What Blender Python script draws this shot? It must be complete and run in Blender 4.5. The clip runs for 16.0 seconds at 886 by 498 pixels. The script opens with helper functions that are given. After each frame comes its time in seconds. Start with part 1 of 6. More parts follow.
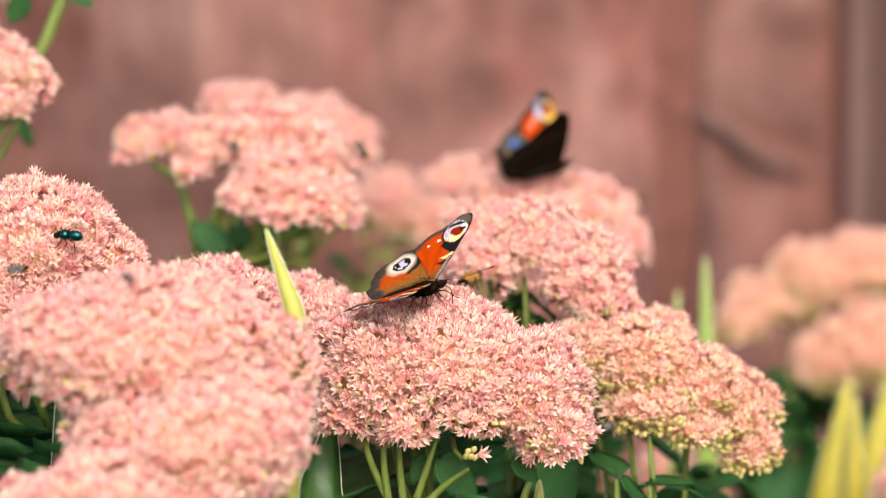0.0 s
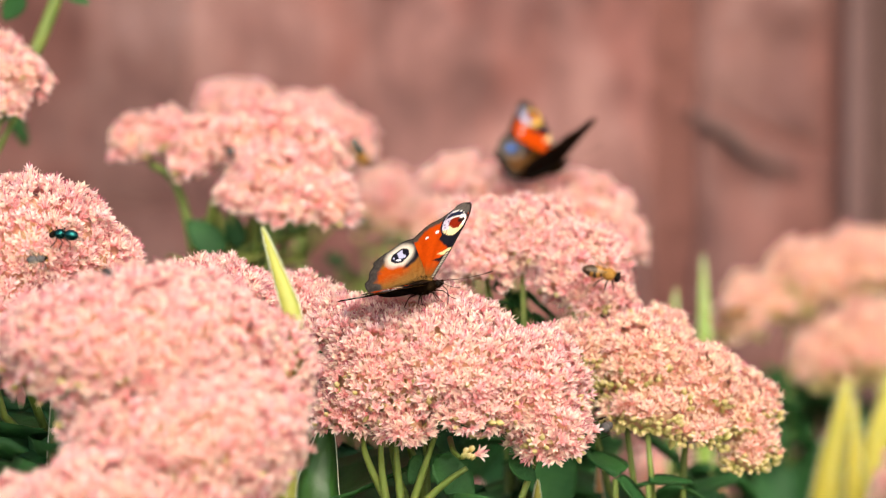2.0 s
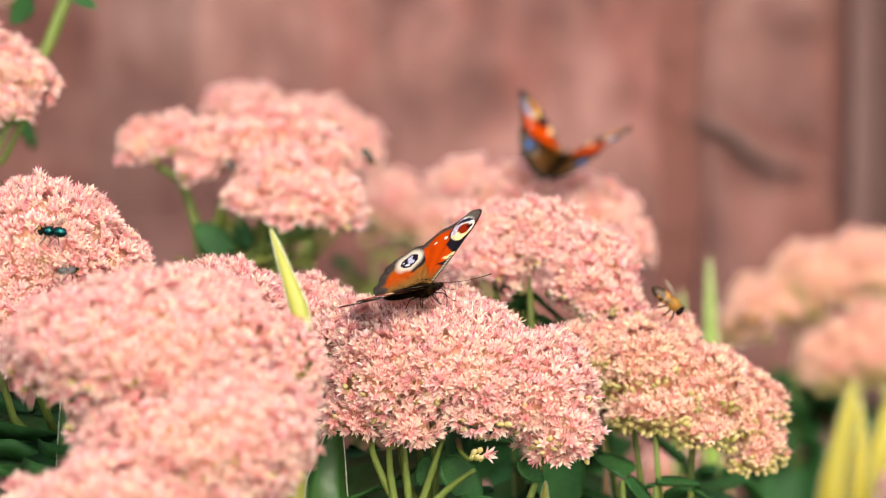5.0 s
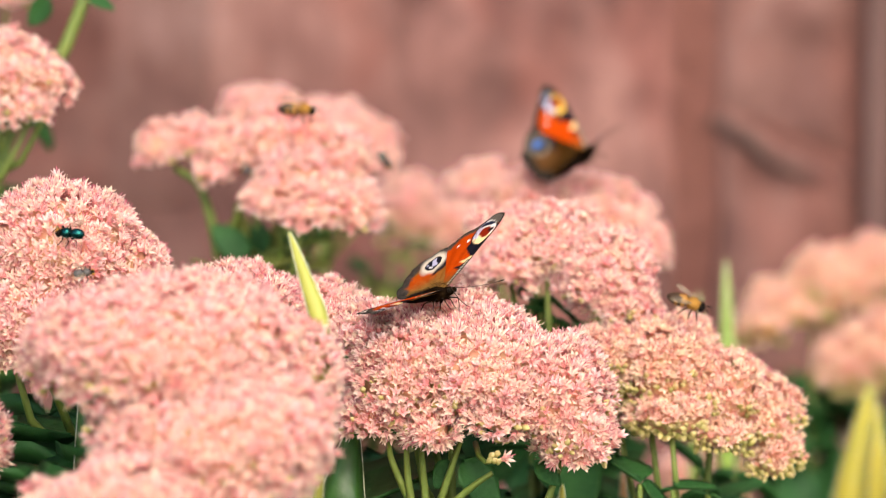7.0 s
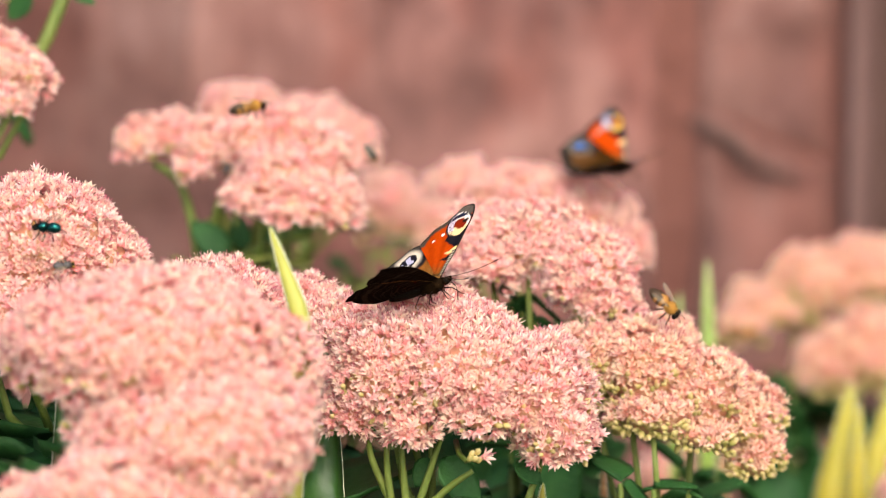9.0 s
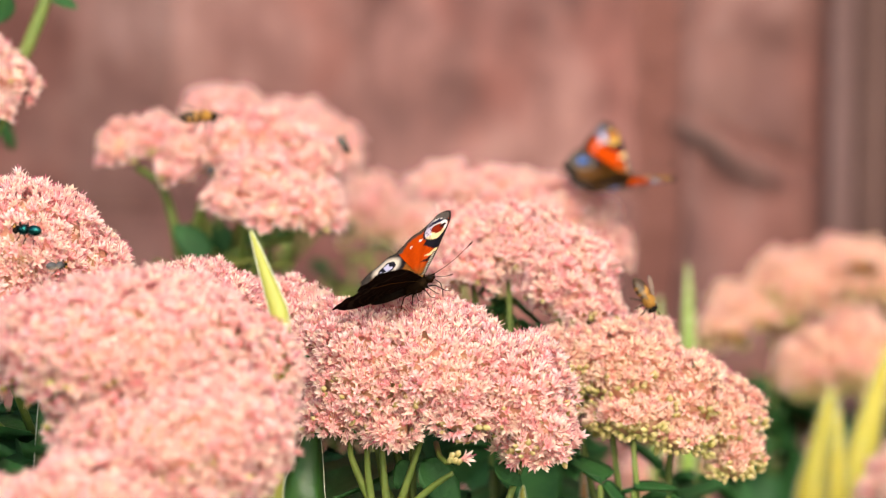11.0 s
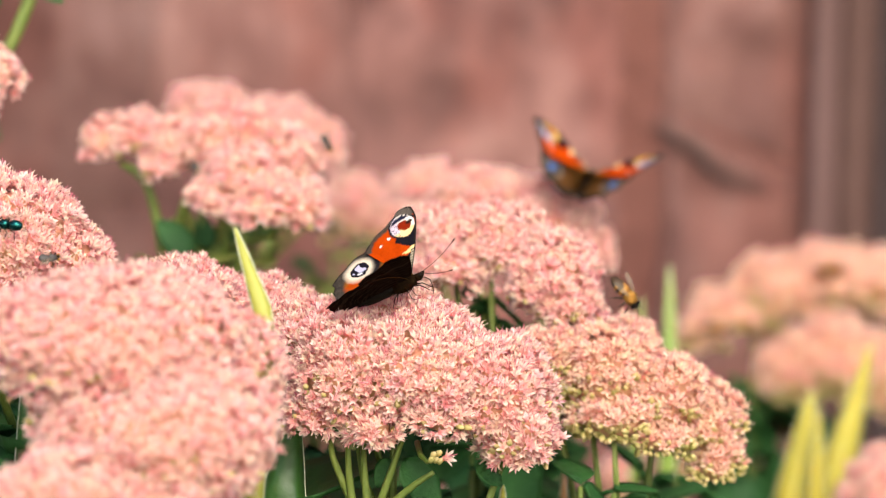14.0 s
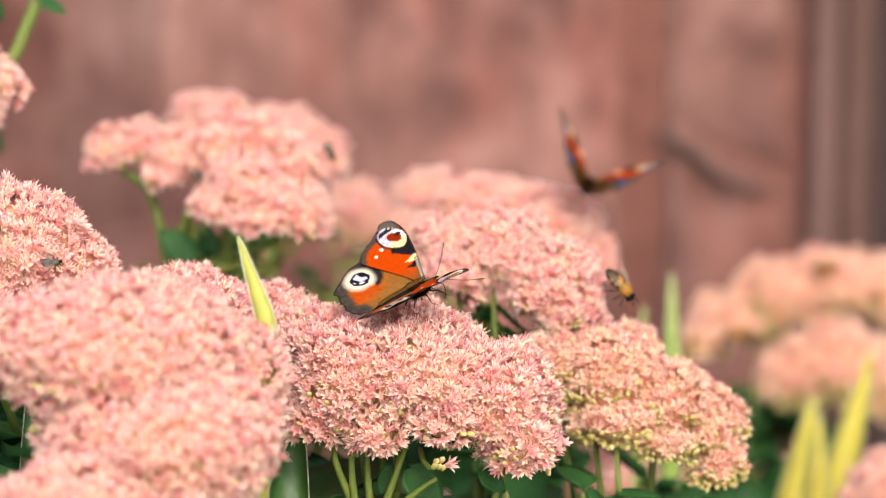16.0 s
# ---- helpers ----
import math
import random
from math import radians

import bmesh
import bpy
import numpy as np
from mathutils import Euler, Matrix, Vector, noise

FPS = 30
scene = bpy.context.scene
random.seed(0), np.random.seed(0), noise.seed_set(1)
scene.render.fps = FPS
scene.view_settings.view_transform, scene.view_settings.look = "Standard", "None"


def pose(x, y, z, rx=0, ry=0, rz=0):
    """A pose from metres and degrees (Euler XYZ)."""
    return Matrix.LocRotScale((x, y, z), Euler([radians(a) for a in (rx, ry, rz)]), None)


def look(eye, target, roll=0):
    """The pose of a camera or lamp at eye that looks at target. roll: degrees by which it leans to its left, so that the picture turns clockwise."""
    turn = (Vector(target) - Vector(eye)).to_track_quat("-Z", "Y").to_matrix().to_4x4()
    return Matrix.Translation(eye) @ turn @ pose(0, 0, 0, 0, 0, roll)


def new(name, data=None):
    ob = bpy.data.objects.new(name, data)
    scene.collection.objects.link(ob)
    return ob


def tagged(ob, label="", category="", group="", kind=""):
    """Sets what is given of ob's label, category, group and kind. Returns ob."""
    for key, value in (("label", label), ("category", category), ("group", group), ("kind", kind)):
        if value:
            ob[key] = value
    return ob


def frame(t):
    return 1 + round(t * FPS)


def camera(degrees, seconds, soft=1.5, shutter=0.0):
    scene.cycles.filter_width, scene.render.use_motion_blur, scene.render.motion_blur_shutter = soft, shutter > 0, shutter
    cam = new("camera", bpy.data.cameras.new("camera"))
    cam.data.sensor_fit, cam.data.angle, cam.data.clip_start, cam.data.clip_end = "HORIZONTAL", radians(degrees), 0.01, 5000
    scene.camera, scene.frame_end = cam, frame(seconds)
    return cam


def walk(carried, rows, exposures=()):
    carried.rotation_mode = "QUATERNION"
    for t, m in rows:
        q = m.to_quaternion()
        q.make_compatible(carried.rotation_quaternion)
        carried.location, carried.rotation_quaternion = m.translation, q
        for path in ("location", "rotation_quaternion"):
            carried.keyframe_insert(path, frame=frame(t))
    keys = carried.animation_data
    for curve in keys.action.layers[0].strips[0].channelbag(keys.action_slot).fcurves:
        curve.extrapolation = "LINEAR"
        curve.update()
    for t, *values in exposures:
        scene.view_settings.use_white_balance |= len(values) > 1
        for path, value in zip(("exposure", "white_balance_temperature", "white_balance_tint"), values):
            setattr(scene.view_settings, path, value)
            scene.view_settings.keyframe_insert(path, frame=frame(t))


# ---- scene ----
import itertools

cam = camera(12.0, 16.0, soft=1.1)
cam.data.dof.use_dof = True
cam.data.dof.focus_distance = 1.184
cam.data.dof.aperture_fstop = 7.6
PATH = [
    (0.0, pose(0.00000, -1.17752, 0.55104, 81.9928, 0, 0.0000) @ pose(0, 0, 0, 0, 0, 0.0000)),
    (0.5, pose(-0.00661, -1.17308, 0.54908, 82.0054, 0, -0.1139) @ pose(0, 0, 0, 0, 0, -0.0529)),
    (1.0, pose(-0.00774, -1.17378, 0.54905, 82.0492, 0, -0.1700) @ pose(0, 0, 0, 0, 0, 0.0314)),
    (1.5, pose(-0.00576, -1.17476, 0.55093, 81.9984, 0, -0.1751) @ pose(0, 0, 0, 0, 0, 0.0909)),
    (2.0, pose(-0.00073, -1.17169, 0.54955, 82.0016, 0, -0.0712) @ pose(0, 0, 0, 0, 0, -0.0494)),
    (2.5, pose(-0.00175, -1.16722, 0.54775, 82.0156, 0, -0.0998) @ pose(0, 0, 0, 0, 0, -0.1510)),
    (3.0, pose(-0.00340, -1.16702, 0.54860, 82.0077, 0, -0.1139) @ pose(0, 0, 0, 0, 0, -0.1502)),
    (3.5, pose(-0.00376, -1.17363, 0.54938, 82.0600, 0, -0.1014) @ pose(0, 0, 0, 0, 0, -0.2038)),
    (4.0, pose(-0.00319, -1.17625, 0.54913, 82.0917, 0, -0.1010) @ pose(0, 0, 0, 0, 0, -0.1437)),
    (6.5, pose(-0.00239, -1.17398, 0.54944, 82.0516, 0, 0.0373) @ pose(0, 0, 0, 0, 0, -0.0911)),
    (7.0, pose(-0.00476, -1.17487, 0.55038, 82.0558, 0, 0.0870) @ pose(0, 0, 0, 0, 0, 0.0036)),
    (7.5, pose(-0.00361, -1.17240, 0.54761, 82.1558, 0, 0.1019) @ pose(0, 0, 0, 0, 0, 0.0849)),
    (8.0, pose(-0.00407, -1.16865, 0.54680, 82.1256, 0, -0.0102) @ pose(0, 0, 0, 0, 0, 0.1700)),
    (10.5, pose(-0.00844, -1.17280, 0.54807, 82.1349, 0, -0.4212) @ pose(0, 0, 0, 0, 0, 0.5035)),
    (11.0, pose(-0.00422, -1.17472, 0.54732, 82.2007, 0, -0.4132) @ pose(0, 0, 0, 0, 0, 0.3596)),
    (11.5, pose(-0.00483, -1.17553, 0.54757, 82.2103, 0, -0.5288) @ pose(0, 0, 0, 0, 0, 0.5201)),
    (12.0, pose(-0.00584, -1.17531, 0.54843, 82.1249, 0, -0.5600) @ pose(0, 0, 0, 0, 0, 0.6641)),
    (12.5, pose(-0.00299, -1.17685, 0.54787, 82.1336, 0, -0.5228) @ pose(0, 0, 0, 0, 0, 0.6872)),
    (13.0, pose(-0.00216, -1.17706, 0.54891, 82.0945, 0, -0.5550) @ pose(0, 0, 0, 0, 0, 0.7333)),
    (13.5, pose(-0.00356, -1.17551, 0.54791, 82.1482, 0, -0.6270) @ pose(0, 0, 0, 0, 0, 0.9661)),
    (14.0, pose(-0.00618, -1.17502, 0.54825, 82.1533, 0, -0.7339) @ pose(0, 0, 0, 0, 0, 1.1275)),
    (14.5, pose(-0.00564, -1.17526, 0.54671, 82.2260, 0, -0.7074) @ pose(0, 0, 0, 0, 0, 0.9805)),
    (15.0, pose(-0.00517, -1.17634, 0.54697, 82.2499, 0, -0.7254) @ pose(0, 0, 0, 0, 0, 0.8002)),
    (15.5, pose(-0.00563, -1.17837, 0.54710, 82.3027, 0, -0.7434) @ pose(0, 0, 0, 0, 0, 0.8535)),
    (16.0, pose(-0.00556, -1.18106, 0.54844, 82.2887, 0, -0.6695) @ pose(0, 0, 0, 0, 0, 0.8818)),
]
walk(cam, PATH)

# ---- light ----
world = bpy.data.worlds.new("world")
scene.world = world
world.use_nodes = True
wn = world.node_tree.nodes
sky = wn.new("ShaderNodeTexSky")
sky.sky_type, sky.sun_disc = "NISHITA", False
sky.sun_elevation, sky.sun_rotation = radians(38), radians(172)
sky.dust_density = 3.0
world.node_tree.links.new(sky.outputs[0], wn["Background"].inputs[0])
wn["Background"].inputs[1].default_value = 0.15
sun = new("sun", bpy.data.lights.new("sun", "SUN"))
sun.data.energy, sun.data.angle, sun.data.color = 1.0, radians(25), (1.0, 0.90, 0.78)
sun.matrix_world = look((0.35, -2.6, 2.6), (0, 0, 0.4))
scene.view_settings.exposure = 1.27


# ---- materials ----
def material(name, rough=0.6, metal=0.0, spec=0.5):
    m = bpy.data.materials.new(name)
    m.use_nodes = True
    b = m.node_tree.nodes["Principled BSDF"]
    b.inputs["Roughness"].default_value = rough
    b.inputs["Metallic"].default_value = metal
    b.inputs["Specular IOR Level"].default_value = spec
    return m, m.node_tree.nodes, m.node_tree.links, b


def ramp(nodes, links, fac, stops):
    r = nodes.new("ShaderNodeValToRGB")
    e = r.color_ramp.elements
    while len(e) < len(stops):
        e.new(0.5)
    for k, (p, c) in zip(e, stops):
        k.position, k.color = p, (*c, 1)
    links.new(fac, r.inputs[0])
    return r.outputs[0]


def texture(nodes, links, kind, scale, detail=4.0, vector=None):
    n = nodes.new("ShaderNodeTex" + kind)
    n.inputs["Scale"].default_value = scale
    if kind == "Noise":
        n.inputs["Detail"].default_value = detail
    if vector is None:
        vector = nodes.new("ShaderNodeTexCoord").outputs["Object"]
    links.new(vector, n.inputs["Vector"])
    return n


def mix(nodes, links, fac, a, b, mode="MIX"):
    n = nodes.new("ShaderNodeMix")
    n.data_type, n.blend_type = "RGBA", mode
    for sock, v in ((n.inputs[0], fac), (n.inputs[6], a), (n.inputs[7], b)):
        if isinstance(v, bpy.types.NodeSocket):
            links.new(v, sock)
        else:
            sock.default_value = v if isinstance(v, float) else (*v, 1)
    return n.outputs[2]


def maths(nodes, links, op, a, b=0.0):
    n = nodes.new("ShaderNodeMath")
    n.operation = op
    for sock, v in ((n.inputs[0], a), (n.inputs[1], b)):
        if isinstance(v, bpy.types.NodeSocket):
            links.new(v, sock)
        else:
            sock.default_value = v
    return n.outputs[0]


def bump(nodes, links, bsdf, height, strength=0.3, distance=0.002):
    n = nodes.new("ShaderNodeBump")
    n.inputs["Strength"].default_value, n.inputs["Distance"].default_value = strength, distance
    links.new(height, n.inputs["Height"])
    links.new(n.outputs[0], bsdf.inputs["Normal"])


def mottled(name, stops, scale, rough=0.7, spec=0.3, relief=0.3, depth=0.002, fine=6.0, subsurface=0.0):
    """Two scales of noise through one ramp, with fine relief."""
    m, n, l, b = material(name, rough, 0, spec)
    big, small = texture(n, l, "Noise", scale), texture(n, l, "Noise", scale * fine, 8)
    fac = maths(n, l, "ADD", maths(n, l, "MULTIPLY", big.outputs[0], 0.65), maths(n, l, "MULTIPLY", small.outputs[0], 0.35))
    l.new(ramp(n, l, fac, stops), b.inputs["Base Color"])
    bump(n, l, b, small.outputs[0], relief, depth)
    if subsurface:
        b.inputs["Subsurface Weight"].default_value = subsurface
        b.inputs["Subsurface Radius"].default_value = (0.002, 0.001, 0.0006)
    return m


def floret_material(name, base, middle, tips):
    """Thin petals that let light through: 'tone' holds the way from base to tip and a number of its own for each floret."""
    m, n, l, b = material(name, 0.6, 0, 0.15)
    a = n.new("ShaderNodeAttribute")
    a.attribute_name = "tone"
    s = n.new("ShaderNodeSeparateColor")
    l.new(a.outputs["Color"], s.inputs[0])
    info = n.new("ShaderNodeObjectInfo")
    own = maths(n, l, "FRACT", maths(n, l, "ADD", s.outputs[1], info.outputs["Random"]))
    other = maths(n, l, "FRACT", maths(n, l, "MULTIPLY", own, 7.31))
    pink = ramp(n, l, s.outputs[0], [(0.0, base), (0.45, middle), (1.0, tips[0])])
    cream = ramp(n, l, s.outputs[0], [(0.0, middle), (0.5, tips[1]), (1.0, tips[1])])
    c = mix(n, l, maths(n, l, "MULTIPLY", own, 0.75), pink, cream)
    c = mix(n, l, maths(n, l, "MULTIPLY", maths(n, l, "GREATER_THAN", other, 0.88), 0.5), c, base)
    c = mix(n, l, s.outputs[2], c, (0.48, 0.09, 0.16))
    l.new(c, b.inputs["Base Color"])
    thin = n.new("ShaderNodeBsdfTranslucent")
    l.new(c, thin.inputs["Color"])
    both = n.new("ShaderNodeMixShader")
    both.inputs[0].default_value = 0.38
    l.new(b.outputs[0], both.inputs[1]), l.new(thin.outputs[0], both.inputs[2])
    l.new(both.outputs[0], n["Material Output"].inputs["Surface"])
    return m


PETAL = floret_material("petal", (0.86, 0.31, 0.31), (0.92, 0.55, 0.515), ((0.92, 0.725, 0.69), (0.92, 0.79, 0.57)))
PETAL_CREAM = floret_material("petal_cream", (0.80, 0.31, 0.25), (0.91, 0.545, 0.44), ((0.92, 0.725, 0.62), (0.92, 0.80, 0.53)))
BUD = floret_material("bud", (0.36, 0.38, 0.09), (0.62, 0.54, 0.20), ((0.78, 0.60, 0.38), (0.70, 0.62, 0.26)))
CORE = mottled("flower_core", [(0.3, (0.72, 0.32, 0.24)), (0.55, (0.68, 0.40, 0.24)), (0.74, (0.40, 0.34, 0.09))], 110, 0.8)
STEM = mottled("stem_green", [(0.3, (0.075, 0.12, 0.020)), (0.7, (0.16, 0.20, 0.042))], 60, 0.5, subsurface=0.1)
LEAF = mottled("leaf_green", [(0.3, (0.012, 0.050, 0.012)), (0.55, (0.023, 0.085, 0.020)), (0.75, (0.045, 0.125, 0.026))], 30, 0.6, 0.2)
LEAF_OLIVE = mottled("leaf_olive", [(0.3, (0.10, 0.13, 0.025)), (0.7, (0.20, 0.22, 0.05))], 30, 0.6, 0.2)
BLADE = mottled("blade_yellow_green", [(0.3, (0.30, 0.29, 0.03)), (0.6, (0.40, 0.32, 0.03)), (0.8, (0.22, 0.26, 0.04))], 25, 0.45, 0.4)
BLADE_LIME = mottled("blade_lime", [(0.3, (0.27, 0.30, 0.05)), (0.7, (0.36, 0.35, 0.06))], 25, 0.5, 0.3)
BLADE_GREEN = mottled("blade_green", [(0.3, (0.16, 0.29, 0.04)), (0.7, (0.28, 0.37, 0.08))], 25, 0.45, 0.4)
BLADE_DARK = mottled("blade_dark_green", [(0.3, (0.018, 0.070, 0.010)), (0.7, (0.045, 0.125, 0.018))], 25, 0.4, 0.4)
BLADE_BROWN = mottled("blade_withered", [(0.3, (0.42, 0.20, 0.07)), (0.7, (0.58, 0.34, 0.16))], 40, 0.7, 0.2)
RIM = mottled("pale_leaf_rim", [(0.3, (0.55, 0.60, 0.42)), (0.7, (0.70, 0.72, 0.55))], 60, 0.5, 0.3)
SOIL = mottled("soil", [(0.3, (0.05, 0.035, 0.025)), (0.6, (0.13, 0.09, 0.06)), (0.8, (0.22, 0.15, 0.10))], 14, 0.95, 0.1, 0.9, 0.01)


def stone_material(name="pink_stone", shade=1.0):
    m, n, l, b = material(name, 0.9, 0, 0.15)
    at = n.new("ShaderNodeMapping")
    at.inputs["Scale"].default_value = (1.0, 1.0, 0.45)
    l.new(n.new("ShaderNodeTexCoord").outputs["Object"], at.inputs["Vector"])
    down = at.outputs[0]
    big, mid, small = texture(n, l, "Noise", 17, 3), texture(n, l, "Noise", 52, 5, down), texture(n, l, "Noise", 120, 8)
    ruddy = texture(n, l, "Noise", 34, 2, down)
    info = n.new("ShaderNodeObjectInfo")
    fac = maths(n, l, "ADD", maths(n, l, "MULTIPLY", big.outputs[0], 0.42), maths(n, l, "MULTIPLY", mid.outputs[0], 0.48))
    fac = maths(n, l, "ADD", fac, maths(n, l, "MULTIPLY", info.outputs["Random"], 0.10))
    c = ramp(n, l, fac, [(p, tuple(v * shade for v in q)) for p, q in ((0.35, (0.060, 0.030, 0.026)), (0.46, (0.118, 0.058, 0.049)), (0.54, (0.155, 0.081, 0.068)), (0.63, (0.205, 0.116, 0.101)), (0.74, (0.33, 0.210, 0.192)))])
    c = mix(n, l, ramp(n, l, ruddy.outputs[0], [(0.46, (0, 0, 0)), (0.62, (0.8, 0.8, 0.8))]), c, (1.0, 0.83, 0.79), "MULTIPLY")
    l.new(mix(n, l, 0.25, c, ramp(n, l, small.outputs[0], [(0.3, (0.5, 0.5, 0.5)), (0.7, (1, 1, 1))]), "MULTIPLY"), b.inputs["Base Color"])
    bump(n, l, b, mid.outputs[0], 0.7, 0.008)
    return m


# one stone colour; the second value scales its brightness for each wall column
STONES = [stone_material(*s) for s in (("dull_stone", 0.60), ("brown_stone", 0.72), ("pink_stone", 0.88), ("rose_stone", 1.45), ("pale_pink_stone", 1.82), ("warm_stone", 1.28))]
MORTAR = mottled("mortar", [(0.3, (0.24, 0.102, 0.082)), (0.7, (0.30, 0.135, 0.11))], 16, 0.95, 0.1, 0.6, 0.004)
# dark colour that paints the shade inside the cracked joint
JOINT_SHADE = mottled("sooty_joint", [(0.3, (0.055, 0.036, 0.030)), (0.7, (0.09, 0.06, 0.05))], 60, 0.95, 0.1)
POST = mottled("weathered_post", [(0.3, (0.108, 0.061, 0.053)), (0.7, (0.140, 0.082, 0.072))], 12, 0.85, 0.2, 0.5, 0.003)
POST_BROWN = mottled("brown_board", [(0.3, (0.075, 0.040, 0.032)), (0.7, (0.105, 0.060, 0.049))], 12, 0.85, 0.2, 0.5, 0.003)
POST_DARK = mottled("dark_board", [(0.3, (0.040, 0.028, 0.027)), (0.7, (0.062, 0.044, 0.042))], 12, 0.85, 0.2, 0.5, 0.003)


# ---- helpers for meshes ----
def part(name, bm, mat, parent=None, label="", smooth=True):
    me = bpy.data.meshes.new(name)
    bm.to_mesh(me)
    bm.free()
    for mt in (mat if isinstance(mat, (list, tuple)) else [mat]):
        me.materials.append(mt)
    me.polygons.foreach_set("use_smooth", [smooth] * len(me.polygons))
    ob = new(name, me)
    ob.parent = parent
    return tagged(ob, label)


def thing(name, place, label, category, group=""):
    ob = new(name)
    ob.empty_display_size = 0.01
    ob.matrix_basis = place if isinstance(place, Matrix) else Matrix.Translation(place)
    return tagged(ob, label, category, group)


def tube(bm, points, radii, sides=8, caps=True):
    """A round tube along points."""
    rings = []
    pts = [Vector(p) for p in points]
    for i, p in enumerate(pts):
        d = (pts[min(i + 1, len(pts) - 1)] - pts[max(i - 1, 0)]).normalized()
        side = d.orthogonal().normalized() if abs(d.x) > 0.9 else d.cross(Vector((1, 0, 0))).normalized()
        other = d.cross(side)
        r = radii[i] if isinstance(radii, (list, tuple)) else radii
        rings.append([bm.verts.new(p + r * (math.cos(a) * side + math.sin(a) * other)) for a in (2 * math.pi * k / sides for k in range(sides))])
    for a, b in zip(rings, rings[1:]):
        for k in range(sides):
            bm.faces.new((a[k], a[(k + 1) % sides], b[(k + 1) % sides], b[k]))
    if caps:
        bm.faces.new(list(reversed(rings[0])))
        bm.faces.new(rings[-1])
    return bm


def ball(bm, centre, radii, turn=None, detail=2):
    m = Matrix.Translation(centre) @ (turn or Matrix()) @ Matrix.Diagonal((*radii, 1))
    bmesh.ops.create_icosphere(bm, subdivisions=detail, radius=1, matrix=m)
    return bm


def block(bm, low, high, bevel=0.0):
    c = [(a + b) / 2 for a, b in zip(low, high)]
    s = [b - a for a, b in zip(low, high)]
    r = bmesh.ops.create_cube(bm, size=1, matrix=Matrix.Translation(c) @ Matrix.Diagonal((*s, 1)))
    if bevel:
        bmesh.ops.bevel(bm, geom=list({e for v in r["verts"] for e in v.link_edges}), offset=bevel, segments=2, affect="EDGES", profile=0.5)
    return bm


# ---- the setting ----
bm = bmesh.new()
bmesh.ops.create_grid(bm, x_segments=60, y_segments=60, size=1.0)
for v in bm.verts:
    v.co = Vector((v.co.x * abs(v.co.x) * 40, v.co.y * abs(v.co.y) * 40, 0))
    if v.co.length < 4:
        v.co.z = 0.02 * noise.noise(v.co * 6)
tagged(part("ground", bm, SOIL), "bare brown garden soil under the flowers", "ground", kind="structure")

bm = block(bmesh.new(), (-6, 0.5515, -0.2), (6, 0.85, 2.6))
wall = tagged(part("wall_north", bm, MORTAR), "old wall of rough pinkish stone blocks", "wall", kind="structure")


def stone(x0, x1, z0, z1, depth, lower, upper, seed, mat=None):
    """One rough stone set in the wall, its face uneven and its rim worn round; lower and upper shift the far ends of those edges."""
    bm = bmesh.new()
    nx, nz = 14, 12
    rows = []
    off = Vector((seed * 7.1, seed * 3.3, 0))
    for j in range(nz + 1):
        row = []
        for i in range(nx + 1):
            u, v = i / nx, j / nz
            x, z = x0 + (x1 - x0) * u, z0 + (z1 - z0) * v + u * (lower * (1 - v) + upper * v)
            rim = min(u, 1 - u) * (x1 - x0), min(v, 1 - v) * (z1 - z0)
            r = min(1.0, min(rim) / 0.012) ** 0.5
            p = Vector((x, 0, z))
            x += 0.006 * noise.noise(p * 14 + off) * (1 if min(u, 1 - u) == 0 else 0.3)
            z += 0.006 * noise.noise(p * 14 - off) * (1 if min(v, 1 - v) == 0 else 0.3)
            y = 0.55 - (0.6 * depth * (0.75 + 0.5 * noise.noise(p * 9 + off)) + 0.006 * noise.noise(p * 40 + off)) * r
            row.append(bm.verts.new((x, y, z)))
        rows.append(row)
    for a, b in zip(rows, rows[1:]):
        for i in range(nx):
            bm.faces.new((a[i], a[i + 1], b[i + 1], b[i]))
    part("stone", bm, mat or STONES[2], wall)


rnd = random.Random(5)
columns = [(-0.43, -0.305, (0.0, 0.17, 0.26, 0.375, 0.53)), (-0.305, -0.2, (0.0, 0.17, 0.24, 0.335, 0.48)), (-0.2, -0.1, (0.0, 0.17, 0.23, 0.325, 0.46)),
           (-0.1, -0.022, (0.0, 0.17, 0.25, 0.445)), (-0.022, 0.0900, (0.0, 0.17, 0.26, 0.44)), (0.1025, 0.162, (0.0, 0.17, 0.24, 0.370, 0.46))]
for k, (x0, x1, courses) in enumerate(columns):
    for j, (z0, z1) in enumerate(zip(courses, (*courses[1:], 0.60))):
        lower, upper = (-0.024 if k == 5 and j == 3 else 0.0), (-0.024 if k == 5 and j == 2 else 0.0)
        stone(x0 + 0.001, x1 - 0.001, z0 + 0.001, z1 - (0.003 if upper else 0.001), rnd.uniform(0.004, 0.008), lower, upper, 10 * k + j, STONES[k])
for k in range(5):
    for j in range(8):
        stone(0.24 + 0.10 * k, 0.335 + 0.10 * k, 0.075 * j, 0.075 * j + 0.07, rnd.uniform(0.004, 0.008), 0, 0, 100 + 10 * k + j)

